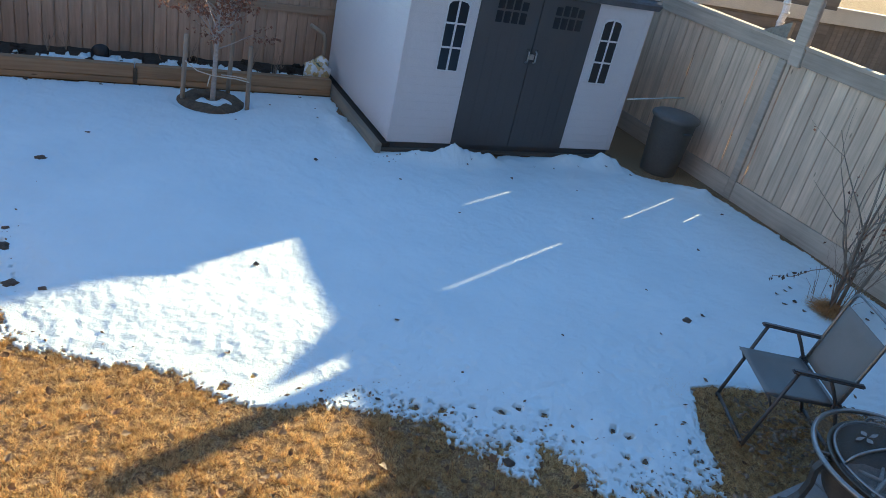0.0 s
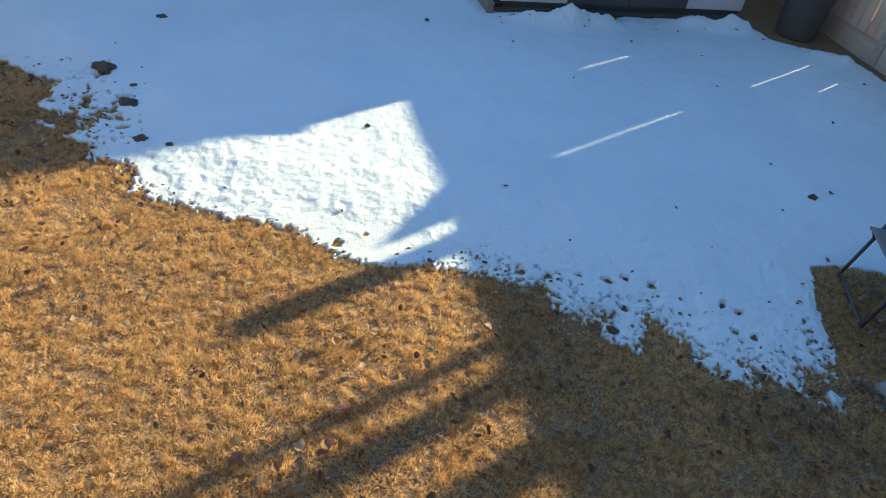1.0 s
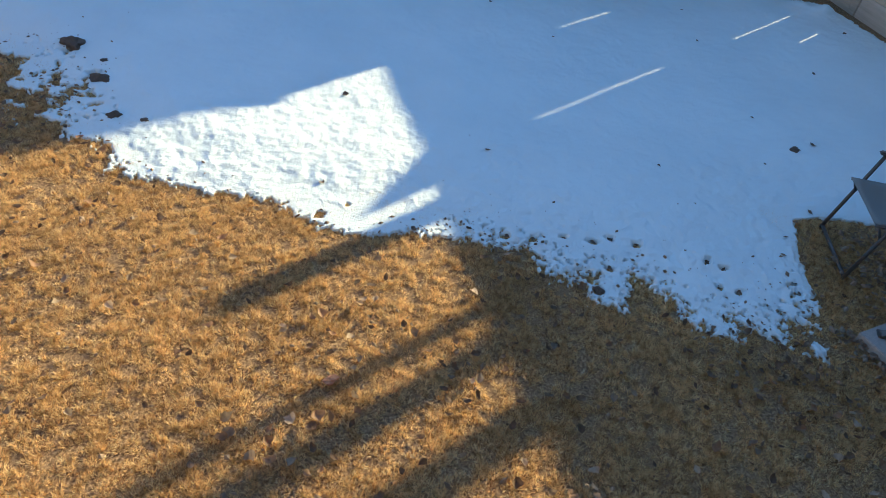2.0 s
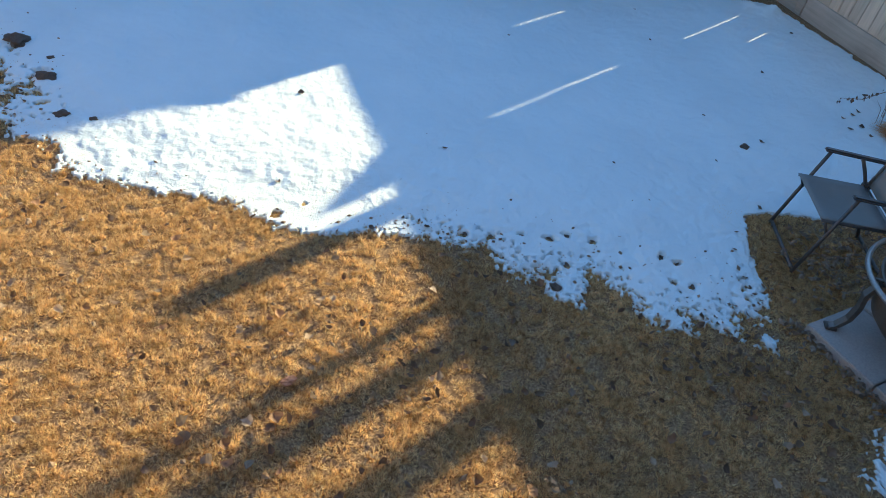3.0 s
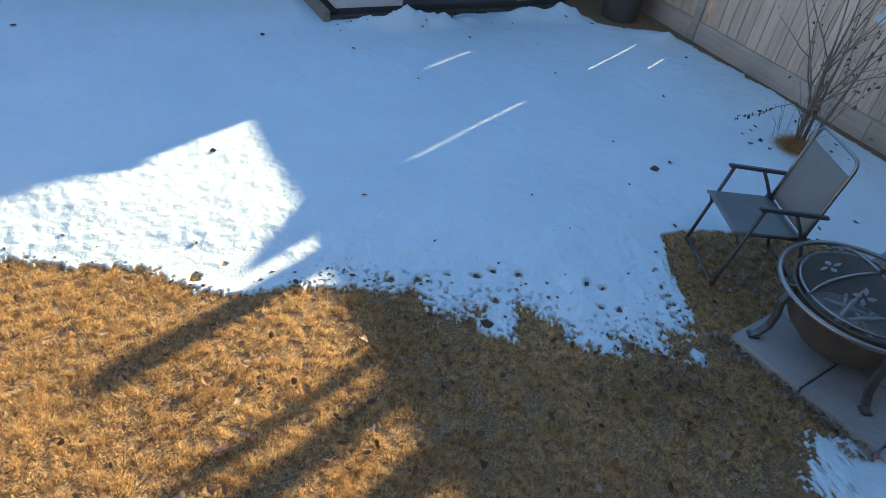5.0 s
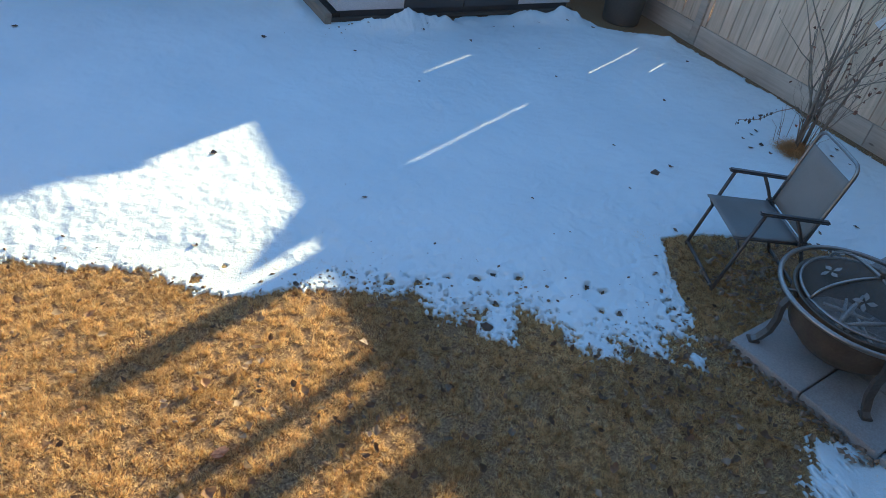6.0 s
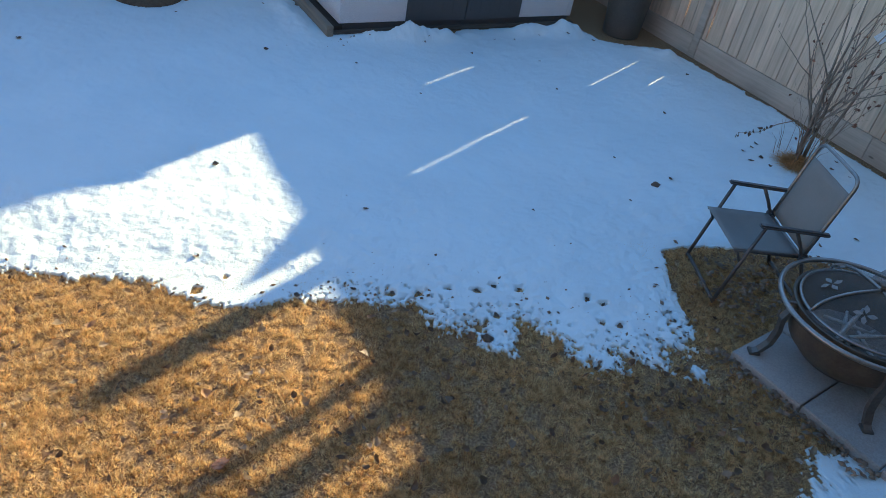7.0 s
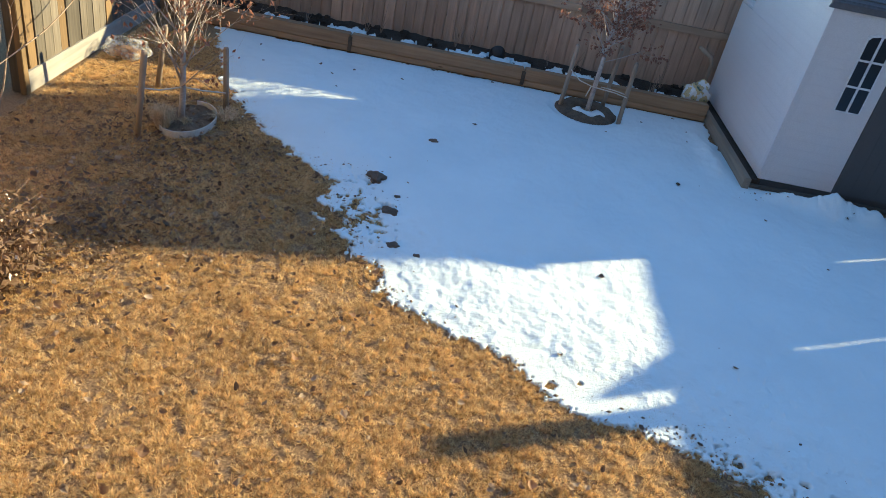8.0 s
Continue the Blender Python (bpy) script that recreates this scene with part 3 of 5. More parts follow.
def fence_left():
    f = thing("fence", "sunlit weathered board fence with a pale kickboard", "fence", pose(-3.90, 0, 0))
    rng = random.Random(8)
    y = 6.13
    while y < 9.66:
        w = 0.135 + rng.uniform(-0.012, 0.012)
        warp = rng.uniform(0, 0.012)
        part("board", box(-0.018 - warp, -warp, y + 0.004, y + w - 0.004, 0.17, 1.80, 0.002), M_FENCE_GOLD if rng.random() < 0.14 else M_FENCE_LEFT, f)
        y += w
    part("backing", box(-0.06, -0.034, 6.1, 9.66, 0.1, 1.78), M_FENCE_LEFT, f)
    part("kickboard", box(-0.03, 0.012, 6.06, 7.9, 0.0, 0.19, 0.004), M_KICK, f)
    part("kickboard", box(-0.03, 0.012, 7.904, 9.66, 0.0, 0.19, 0.004), M_KICK, f)
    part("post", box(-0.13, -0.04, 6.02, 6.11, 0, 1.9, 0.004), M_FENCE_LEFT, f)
    part("post_face", box(-0.038, 0.016, 5.99, 6.058, 0, 1.88, 0.004), M_FENCE_GOLD, f, "newer golden-brown post facing")
    part("cap", box(-0.1, 0.05, 5.98, 9.66, 1.885, 1.92, 0.004), M_KICK, f)
    g = thing("fence", "shaded grey board fence set back beside the gate post", "fence", pose(-4.25, 0, 0))
    y = -2.0
    while y < 5.95:
        w = 0.14
        part("board", box(-0.018, 0, y + 0.003, y + w - 0.003, 0.22, 1.8, 0.002), M_FENCE_BACK, g)
        y += w
    part("backing", box(-0.05, -0.02, -2, 5.98, 0.2, 1.8), M_FENCE, g)
    part("kickboard", box(-0.02, 0.02, -2, 5.95, 0.0, 0.215, 0.004), M_KICK, g)


# ---------------------------------------------------------------- raised bed along the back
def raised_bed():
    b = thing("raised_bed", "long low garden bed edged with orange-brown timbers", "garden bed", pose(0, 8.83, 0))
    ends = [(-3.84, -1.53), (-1.524, 0.60), (0.606, 2.90)]
    for x0, x1 in ends:
        part("timber", box(x0, x1, -0.004, 0.10, 0.0, 0.075, 0.006), M_TIMBER, b)
        part("timber", box(x0 + 0.004, x1 - 0.004, -0.016, 0.10, 0.079, 0.215, 0.008), M_TIMBER, b)
    for x in (-1.527, 0.603):
        part("joint_block", box(x - 0.024, x + 0.024, -0.028, -0.018, 0.02, 0.19, 0.004), M_RUBBER, b, "dark wooden joint block")
    # soil, a little below the rim
    def soil(x, y):
        return 0.10 + 0.05 * FIELD.fbm(x, y, 3.5, 4) + 0.03 * FIELD2.fbm(x, y, 14, 3)
    s = grid_sheet("soil", -3.88, 2.95, 8.92, 9.71, 0.05, soil, M_SOIL)
    tagged(s, "dark bare soil with dead stems in the raised bed", "soil", kind="stuff")

    def bed_snow(x, y):
        d = 0.05 - np.abs(y - 9.12 - 0.05 * np.sin(x * 2.1)) + 0.35 * FIELD2.fbm(x, y, 2.4, 3) + 0.7 * FIELD.fbm(x, y, 13, 3)
        d = np.minimum(d, x + 2.7)
        return np.where(d > 0, 0.130 + 0.035 * np.clip(d / 0.06, 0, 1) + 0.02 * FIELD.fbm(x, y, 8, 3), -0.03)
    tagged(grid_sheet("snow_on_bed", -3.0, 2.7, 8.93, 9.4, 0.02, bed_snow, M_SNOW), "broken strip of old snow on the raised bed", "snow", kind="stuff")
    rng = random.Random(14)
    mesh = clod_mesh("soil_clod", M_SOIL, 3)
    for i in range(70):
        x = rng.uniform(-3.7, 2.8)
        o = new("soil_clod", mesh)
        s = rng.uniform(0.025, 0.06)
        o.matrix_basis = pose(x, rng.uniform(9.0, 9.66), 0.115, 0, 0, rng.uniform(0, 360)) @ Matrix.Diagonal((s * 1.3, s, s * 0.7, 1))
        tagged(o, "dark clod of garden soil in the raised bed", "soil clod", "clods in the bed")
    # the black pot lying in the bed
    p = thing("plant_pot", "round black plastic pot lying in the raised bed", "plant pot", pose(0.27, 9.36, 0.07, 70, 0, 190) @ Matrix.Scale(0.68, 4))
    bm, rings = lathe([(0.0, 0.0), (0.10, 0.0), (0.135, 0.16), (0.145, 0.17), (0.145, 0.19), (0.13, 0.19), (0.12, 0.17), (0.09, 0.02), (0.0, 0.02)], 28)
    part("pot", bm, M_BLACK, p, "", True, pose(0, 0.13, -0.08))
    # dead stems
    for i in range(16):
        V, F = [], []
        x, y = rng.uniform(-3.4, 2.7), rng.uniform(9.15, 9.6)
        for k in range(rng.randint(3, 6)):
            a, h = rng.uniform(0, 6.28), rng.uniform(0.12, 0.38)
            q = [(0, 0, 0), (0.03 * math.cos(a), 0.03 * math.sin(a), h * 0.5), (0.09 * math.cos(a), 0.09 * math.sin(a), h)]
            tube(V, F, q, [0.004, 0.003, 0.0015], 4)
        o = new("dead_stem", raw("dead_stem", V, F, M_TWIG))
        o.matrix_basis = pose(x, y, 0.09)
        tagged(o, "dead brown perennial stems in the raised bed", "dead plant", "stems in the bed")


def clod_mesh(name, material, seed):
    bm = bmesh.new()
    bmesh.ops.create_icosphere(bm, subdivisions=3, radius=1)
    for v in bm.verts:
        v.co *= 0.8 + 0.55 * (noise.noise(v.co * 1.4 + Vector((seed * 3.1, 0, 0))) + 0.4) + 0.35 * noise.noise(v.co * 4.0 + Vector((0, seed * 2.0, 0)))
    return part_mesh(name, bm, material)


# ---------------------------------------------------------------- garden shed
SX0, SX1, SY0, SY1, SZ = 3.07, 6.12, 7.158, 9.15, 0.10
SY2 = 9.58           # back of the shed's rear bay, cut low to let sun over
EAVE, RIDGE = 1.93, 2.62


def lap_wall(x0, x1, z0, z1, step=0.095, thick=0.05, bm=None, lap=0.003):
    """Horizontal lap siding facing -y, with real steps."""
    bm = bm or bmesh.new()
    prof = [(0.0, z0)]
    z = z0
    while z < z1 - 1e-6:
        top = min(z + step, z1)
        prof += [(-lap, z + 0.004), (-0.0015, top)]
        z = top
    prof += [(thick, z1), (thick, z0)]
    a = [bm.verts.new((x0, y, zz)) for y, zz in prof]
    b = [bm.verts.new((x1, y, zz)) for y, zz in prof]
    for i in range(len(prof)):
        j = (i + 1) % len(prof)
        bm.faces.new((a[i], b[i], b[j], a[j]))
    bm.faces.new(a)
    bm.faces.new(b[::-1])
    return bm


def arched_outline(w, h, rise, n=8):
    pts = [(-w / 2, 0), (w / 2, 0), (w / 2, h - rise)]
    for i in range(1, n):
        x = w / 2 - w * i / n
        pts.append((x, h - rise + rise * (1 - (2 * x / w) ** 2)))
    pts.append((-w / 2, h - rise))
    return pts


def slab_of(outline, y0, y1):
    bm = bmesh.new()
    a = [bm.verts.new((x, y0, z)) for x, z in outline]
    b = [bm.verts.new((x, y1, z)) for x, z in outline]
    bm.faces.new(a)
    bm.faces.new(b[::-1])
    for i in range(len(a)):
        j = (i + 1) % len(a)
        bm.faces.new((a[i], a[j], b[j], b[i]))
    return bm


def shed_window(shed, x0, x1, z0, z1):
    w, h = x1 - x0, z1 - z0
    win = part("window", slab_of(arched_outline(w + 0.03, h + 0.03, 0.03), -0.012, -0.0085), M_TRIM, shed, "narrow arched six-pane window", at=pose((x0 + x1) / 2, SY0, z0 - 0.015))
    bar = 0.02
    pw = (w - bar) / 2
    ph = (h - 2 * bar) / 3
    for i in range(2):
        for j in range(3):
            px = -w / 2 + pw / 2 + i * (pw + bar)
            pz = 0.015 + j * (ph + bar)
            hh = ph if j < 2 else ph - 0.012
            if j < 2:
                bm = box(px - pw / 2 + 0.003, px + pw / 2 - 0.003, -0.0145, -0.0122, pz, pz + hh)
            else:
                o = -1 if i == 0 else 1
                rim = [(px - o * (pw / 2 - 0.003), pz), (px + o * (pw / 2 - 0.003), pz), (px + o * (pw / 2 - 0.003), pz + hh - 0.045), (px + o * pw * 0.2, pz + hh - 0.014), (px - o * (pw / 2 - 0.003), pz + hh)]
                bm = slab_of(rim if o > 0 else rim[::-1], -0.0145, -0.0122)
            part("pane", bm, M_GLASS, win)
    part("muntin", box(-bar / 2, bar / 2, -0.02, -0.0124, 0.01, h + 0.005, 0.002), M_TRIM, win)
    for j in (1, 2):
        pz = 0.015 + j * (ph + bar) - bar / 2
        part("muntin", box(-w / 2, w / 2, -0.0195, -0.0125, pz - bar / 2, pz + bar / 2, 0.002), M_TRIM, win)


def garden_shed():
    s = thing("garden_shed", "off-white vinyl garden shed with dark grey double doors", "shed", pose(0, 0, 0))
    dl, dr = 3.845, 5.355
    # foundation
    part("sleeper", box(SX0 - 0.165, SX0 - 0.095, SY0 - 0.10, SY2 + 0.05, -0.02, 0.115, 0.008), M_TIMBER_Y, s, "weathered timber sleeper under the shed")
    part("gravel_strip", box(SX0 - 0.094, SX0 + 0.03, SY0 - 0.02, SY2, -0.02, 0.085), M_SOIL, s, "dark strip of gravel beside the wall")
    part("floor_frame", box(SX0 + 0.03, SX1 - 0.02, SY0 + 0.02, SY1 - 0.02, 0.0, SZ + 0.005, 0.005), M_DOOR, s, "dark plastic floor of the shed")
    part("front_sleeper", box(SX0 - 0.09, SX1 + 0.03, SY0 - 0.06, SY0 - 0.002, 0.0, 0.04, 0.008), M_TIMBER_WET, s, "wet dark timber at the threshold")
    # front panels, each with a window
    for x0, x1, w0, w1 in ((SX0, dl, 3.485, 3.722), (dr, SX1, 5.478, 5.722)):
        wl = part("front_wall", lap_wall(x0 + 0.05 * (x0 == SX0), x1 - 0.05 * (x1 == SX1), SZ, EAVE), M_VINYL, s, at=pose(0, SY0, 0))
        shed_window(s, w0, w1, 0.955, 1.70)
    # rounded corner posts
    for x in (SX0 + 0.03, SX1 - 0.038):
        part("corner_post", box(x - 0.036, x + 0.036, SY0 - 0.006, SY0 + 0.06, SZ, EAVE, 0.004 if x < 4 else 0.003), M_VINYL, s)
    # side walls with gable tops
    ym = (SY0 + SY1) / 2
    low = SZ + 13 * 0.095
    for x, turn in ((SX0, -90), (SX1, 90)):
        k = 1 if turn < 0 else -1
        half = (SY1 - SY0) / 2
        y0, y1 = sorted((-k * (SY0 + 0.05 - ym), -k * (SY2 - ym)))
        part("side_wall", lap_wall(y0, y1, SZ, low, lap=0.0035), M_VINYL, s, at=pose(x, ym, 0, 0, 0, turn))
        y0, y1 = sorted((-k * (SY0 + 0.05 - ym), -k * (SY1 - ym)))
        part("side_wall", lap_wall(y0, y1, low, EAVE, lap=0.0035), M_VINYL, s, at=pose(x, ym, 0, 0, 0, turn))
        part("gable", slab_of([(-half, EAVE), (half, EAVE), (0, RIDGE - 0.04)], 0.0, 0.05), M_VINYL, s, at=pose(x, ym, 0, 0, 0, turn))
    # The rear bay is cut low so a stripe of sun reaches the snow.
    part("low_rear_wall", lap_wall(-(SX1 - SX0) / 2, (SX1 - SX0) / 2, SZ, low), M_VINYL, s, at=pose((SX0 + SX1) / 2, SY2 + 0.002, 0, 0, 0, 180))
    part("low_rear_roof", box(SX0 + 0.002, SX1 - 0.002, SY1, SY2 + 0.02, low + 0.002, low + 0.03, 0.006), M_VINYL, s)
    part("back_wall", lap_wall(-(SX1 - SX0) / 2 + 0.05, (SX1 - SX0) / 2 - 0.05, SZ, EAVE), M_VINYL, s, at=pose((SX0 + SX1) / 2, SY1, 0, 0, 0, 180))
    part("header", box(dl, dr, SY0 - 0.004, SY0 + 0.045, 1.86, EAVE, 0.003), M_VINYL, s)
    # the doors
    mid = (dl + dr) / 2
    for i, (x0, x1) in enumerate(((dl + 0.004, mid - 0.003), (mid + 0.003, dr - 0.004))):
        d = part("door", box(x0, x1, SY0 - 0.012, SY0 + 0.03, SZ - 0.005, 1.855, 0.006), M_DOOR, s, "dark grey door leaf with small arched panes")
        n = 5
        for k in range(n):
            a = x0 + 0.05 + k * (x1 - x0 - 0.1) / n
            b = a + (x1 - x0 - 0.1) / n - 0.004
            part("plank", box(a, b, SY0 - 0.0145, SY0 - 0.0122, SZ + 0.06, 1.44, 0.0008), M_DOOR, d)
        cx = (x0 + x1) / 2 + (0.02 if i == 0 else 0.0)
        for k in range(4):
            for j in range(2):
                a = cx - 0.19 + k * 0.098
                z0 = 1.525 + j * 0.145
                top = 0.122 if j == 0 else 0.122 - 0.02 * abs(k - 1.5)
                part("pane", box(a, a + 0.078, SY0 - 0.0165, SY0 - 0.0125, z0, z0 + top, 0.0015), M_GLASS, d)
        hx = mid - 0.05 if i == 0 else mid + 0.05
        part("handle", tube_mesh("handle", [(hx, SY0 - 0.018, 1.12), (hx, SY0 - 0.055, 1.14), (hx, SY0 - 0.055, 1.24), (hx, SY0 - 0.018, 1.26)], 0.009, M_METAL), M_METAL, d, "worn metal door pull")
    part("padlock", box(mid - 0.03, mid + 0.03, SY0 - 0.05, SY0 - 0.02, 1.16, 1.22, 0.006), M_METAL, s, "small steel padlock on the doors")
    # roof: two pitched slabs with eaves, shingle courses and a ridge cap
    over, thick = 0.03, 0.05
    half = (SY1 - SY0) / 2 + over
    pitch = math.atan2(RIDGE - EAVE, (SY1 - SY0) / 2)
    length = half / math.cos(pitch)
    for turn in (0, 180):
        m = pose((SX0 + SX1) / 2, ym, RIDGE, 0, 0, turn) @ pose(0, 0, 0, math.degrees(pitch), 0, 0)
        hw = (SX1 - SX0) / 2 + 0.06
        roof = part("roof", box(-hw, hw, -length, 0, -0.01, thick - 0.01, 0.006), M_ROOF, s, "grey moulded shingle roof slope", at=m)
        k = 0
        while k * 0.2 < length - 0.05:
            y1 = -k * 0.2
            x = -hw + 0.01 - (0.15 if k % 2 else 0)
            while x < hw - 0.02:
                a, b = max(x, -hw + 0.01), min(x + 0.3, hw - 0.01) - 0.004
                if b - a > 0.03:
                    part("shingle", box(a, b, max(y1 - 0.2, -length + 0.004), y1, thick - 0.008, thick + 0.004), M_ROOF, roof)
                x += 0.3
            k += 1
        part("fascia", box(-hw - 0.004, hw + 0.004, -length - 0.02, -length - 0.002, -0.05, 0.035, 0.004), M_ROOF, roof)
    part("ridge_cap", box(SX0 - 0.06, SX1 + 0.06, ym - 0.07, ym + 0.07, RIDGE + 0.02, RIDGE + 0.06, 0.02), M_ROOF, s)


# ---------------------------------------------------------------- trees
def grow(V, F, L, rng, p, d, length, radius, depth, leaf_at=1, sides=6, spread=32.0):
    """One bent limb, its side shoots, and points where leaves hang."""
    pts, radii = [Vector(p)], [radius]
    n = 4
    d = Vector(d).normalized()
    for i in range(n):
        d = (d + Vector((rng.uniform(-.13, .13), rng.uniform(-.13, .13), rng.uniform(-.02, .10)))).normalized()
        pts.append(pts[-1] + d * length / n)
        radii.append(radius * (1 - 0.72 * (i + 1) / n))
    tube(V, F, pts, radii, sides)
    if depth <= leaf_at:
        for q in pts[1:]:
            L.append((q, d))
    if depth == 0:
        return
    for k in range(rng.randint(2, 4)):
        i = rng.randint(1, n)
        ax = d.orthogonal().normalized()
        ax.rotate(Matrix.Rotation(rng.uniform(0, 6.28), 3, d))
        nd = d.copy()
        nd.rotate(Matrix.Rotation(radians(rng.uniform(0.6, 1.3) * spread), 3, ax))
        grow(V, F, L, rng, pts[i], nd, length * rng.uniform(0.5, 0.75), radii[i] * 0.7, depth - 1, leaf_at, max(4, sides - 1), spread)


def leaf_cluster(L, rng, share, size, jitter=0.03):
    V, F = [], []
    for q, d in L:
        if rng.random() > share:
            continue
        for k in range(rng.randint(1, 3)):
            c = q + Vector((rng.uniform(-1, 1), rng.uniform(-1, 1), rng.uniform(-1.2, 0.3))) * jitter
            a = Vector((rng.uniform(-1, 1), rng.uniform(-1, 1), rng.uniform(-1.3, 0.2))).normalized()
            b = a.orthogonal().normalized()
            b.rotate(Matrix.Rotation(rng.uniform(0, 6.28), 3, a))
            n = a.cross(b)
            s = size * rng.uniform(0.6, 1.3)
            i = len(V)
            V += [c, c + a * s * .5 + b * s * .32 + n * s * .14, c + a * s, c + a * s * .5 - b * s * .32 + n * s * .14, c + a * s * .55]
            F += [(i, i + 1, i + 4), (i + 1, i + 2, i + 4), (i + 2, i + 3, i + 4), (i + 3, i, i + 4)]
    return V, F


def young_tree(name, label, x, y, height, seed, leaf_share, lean=(0.05, 0.0), fork=0.55, limbs=14, reach=0.55, rise=(0.9, 1.5)):
    t = thing(name, label, "tree", pose(x, y, 0))
    rng = random.Random(seed)
    V, F, L = [], [], []
    trunk = [Vector((0, 0, -0.02)), Vector((lean[0] * .3, lean[1] * .3, fork * .5)), Vector((lean[0] * .6, lean[1] * .6, fork)), Vector((lean[0], lean[1], height * .6)), Vector((lean[0] * 1.3, lean[1], height))]
    TV, TF = [], []
    tube(TV, TF, trunk, [0.033, 0.028, 0.025, 0.015, 0.005], 10)
    part("trunk", raw("trunk", TV, TF, M_BARK, True), M_BARK, t)
    for k in range(limbs):
        z = fork + (height * 0.8 - fork) * k / limbs
        a = k * 2.4 + rng.uniform(-.4, .4)
        up = rng.uniform(*rise)
        base = Vector((lean[0] * z / height, lean[1] * z / height, z))
        grow(V, F, L, rng, base, (math.cos(a), math.sin(a), up), reach * rng.uniform(0.8, 1.2) * (1.1 - 0.35 * k / limbs), 0.0085, 2, 1, 5)
    part("crown", raw("crown", V, F, M_BARK, True), M_BARK, t, "bare pale branches")
    LV, LF = leaf_cluster(L, rng, leaf_share, 0.044, 0.04)
    part("leaves", raw("leaves", LV, LF, M_RUST), M_RUST, t, "a few shrivelled rust-brown leaves")
    return t


def stake(x, y, h, lean_x=0.0, lean_y=0.0):
    V, F = [], []
    tube(V, F, [(0, 0, -0.02), (lean_x * .5, lean_y * .5, h * .5), (lean_x, lean_y, h - 0.02), (lean_x, lean_y, h)], [0.027, 0.026, 0.026, 0.02], 10)
    o = new("tree_stake", raw("tree_stake", V, F, M_STAKE, True))
    o.matrix_basis = pose(x, y, 0)
    tagged(o, "weathered round wooden stake beside a young tree", "stake", "tree stakes")


def rope(name, pts, label):
    o = part(name, tube_mesh(name, pts, 0.007, M_ROPE, 6), M_ROPE)
    tagged(o, label, "rope", "tree ties")


def trees():
    young_tree("young_tree", "young bare tree with rust-brown leaves in the snow", 1.38, 8.32, 1.9, 4, 0.8, (0.02, 0.02), 0.62, 26, 0.42, (0.4, 1.2))
    stake(1.06, 8.36, 0.75, 0.02, 0.0)
    stake(1.74, 8.18, 0.72, 0.0, 0.03)
    stake(1.59, 8.60, 0.78, 0.03, 0.0)
    rope("tree_tie", [(1.07, 8.34, .47), (1.2, 8.32, .37), (1.36, 8.31, .33), (1.45, 8.27, .335), (1.6, 8.22, .34), (1.74, 8.16, .33)], "cream rope tied between stake and trunk")
    rope("tree_tie", [(1.46, 8.33, .34), (1.6, 8.27, .35), (1.74, 8.21, .345)], "second strand of cream rope on the stake")
    rope("tree_tie", [(1.34, 8.30, .33), (1.325, 8.29, .28), (1.31, 8.29, .21)], "loose hanging end of cream rope")
    bm, rings = lathe([(0.15, -0.01), (0.165, 0.03), (0.24, 0.052), (0.32, 0.042), (0.365, 0.012), (0.37, -0.015)], 40)
    for v in bm.verts:
        v.co.z += 0.03 * noise.noise(v.co * 9) if v.co.z > 0 else 0
    tagged(part("tree_mat", bm, M_MULCH, None, "", True, pose(1.37, 8.37, 0)), "dark brown coir mulch ring round the young tree", "mulch ring")

    def patch(x, y):
        d = 0.17 - np.hypot((x - 1.37) * 0.75, (y - 8.25) * 1.4) + 0.05 * FIELD.fbm(x, y, 14, 3)
        d = np.minimum(d, np.hypot(x - 1.38, y - 8.31) - 0.05)
        return np.where(d > 0, 0.012 + 0.06 * np.clip(d / 0.05, 0, 1), -0.03)
    tagged(grid_sheet("snow_on_mat", 1.0, 1.85, 8.0, 8.5, 0.012, patch, M_SNOW), "small patches of snow on the mulch ring", "snow", kind="stuff")

    young_tree("young_tree", "young bare tree with pale branches on dry grass", -2.56, 6.13, 2.2, 9, 0.30, (0.02, 0.03), 0.30, 38, 0.60, (0.9, 2.0))
    stake(-2.76, 5.66, 0.75, 0.08, 0.02)
    stake(-3.02, 6.73, 0.62, 0.09, 0.0)
    stake(-2.28, 6.52, 0.60, -0.01, 0.0)
    rope("tree_tie", [(-2.745, 5.64, .45), (-2.72, 5.70, .42), (-2.65, 5.88, .35), (-2.57, 6.09, .31), (-2.555, 6.12, .31)], "cream rope tied between stake and trunk")
    rope("tree_tie", [(-2.55, 6.13, .31), (-2.44, 6.3, .235), (-2.28, 6.50, .17)], "thin rope between trunk and stake")
    bm = bmesh.new()
    rows = [[bm.verts.new((r * math.cos(a) * 0.66, r * math.sin(a), z)) for r, z in ((0.352, -0.015), (0.352, 0.05), (0.364, 0.05), (0.364, -0.015))] for a in [radians(-125 + 5 * i) for i in range(46)]]
    for p, q in zip(rows, rows[1:]):
        for i in range(3):
            bm.faces.new((p[i], q[i], q[i + 1], p[i + 1]))
    bm.faces.new(rows[0])
    bm.faces.new(rows[-1][::-1])
    o = part("edging_ring", bm, M_EDGE, None, "", False, pose(-2.50, 6.12, 0))
    tagged(o, "pale plastic edging strip curved round the young tree", "garden edging")
    bed = lathe([(0.0, 0.02), (0.06, 0.02), (0.12, 0.02), (0.18, 0.018), (0.24, 0.016), (0.30, 0.012), (0.345, 0.006), (0.35, -0.01)], 60)[0]
    for v in bed.verts:
        v.co.x *= 0.66
        v.co.z += 0.016 * noise.noise(v.co * 16) + 0.012 * noise.noise(v.co * 45)
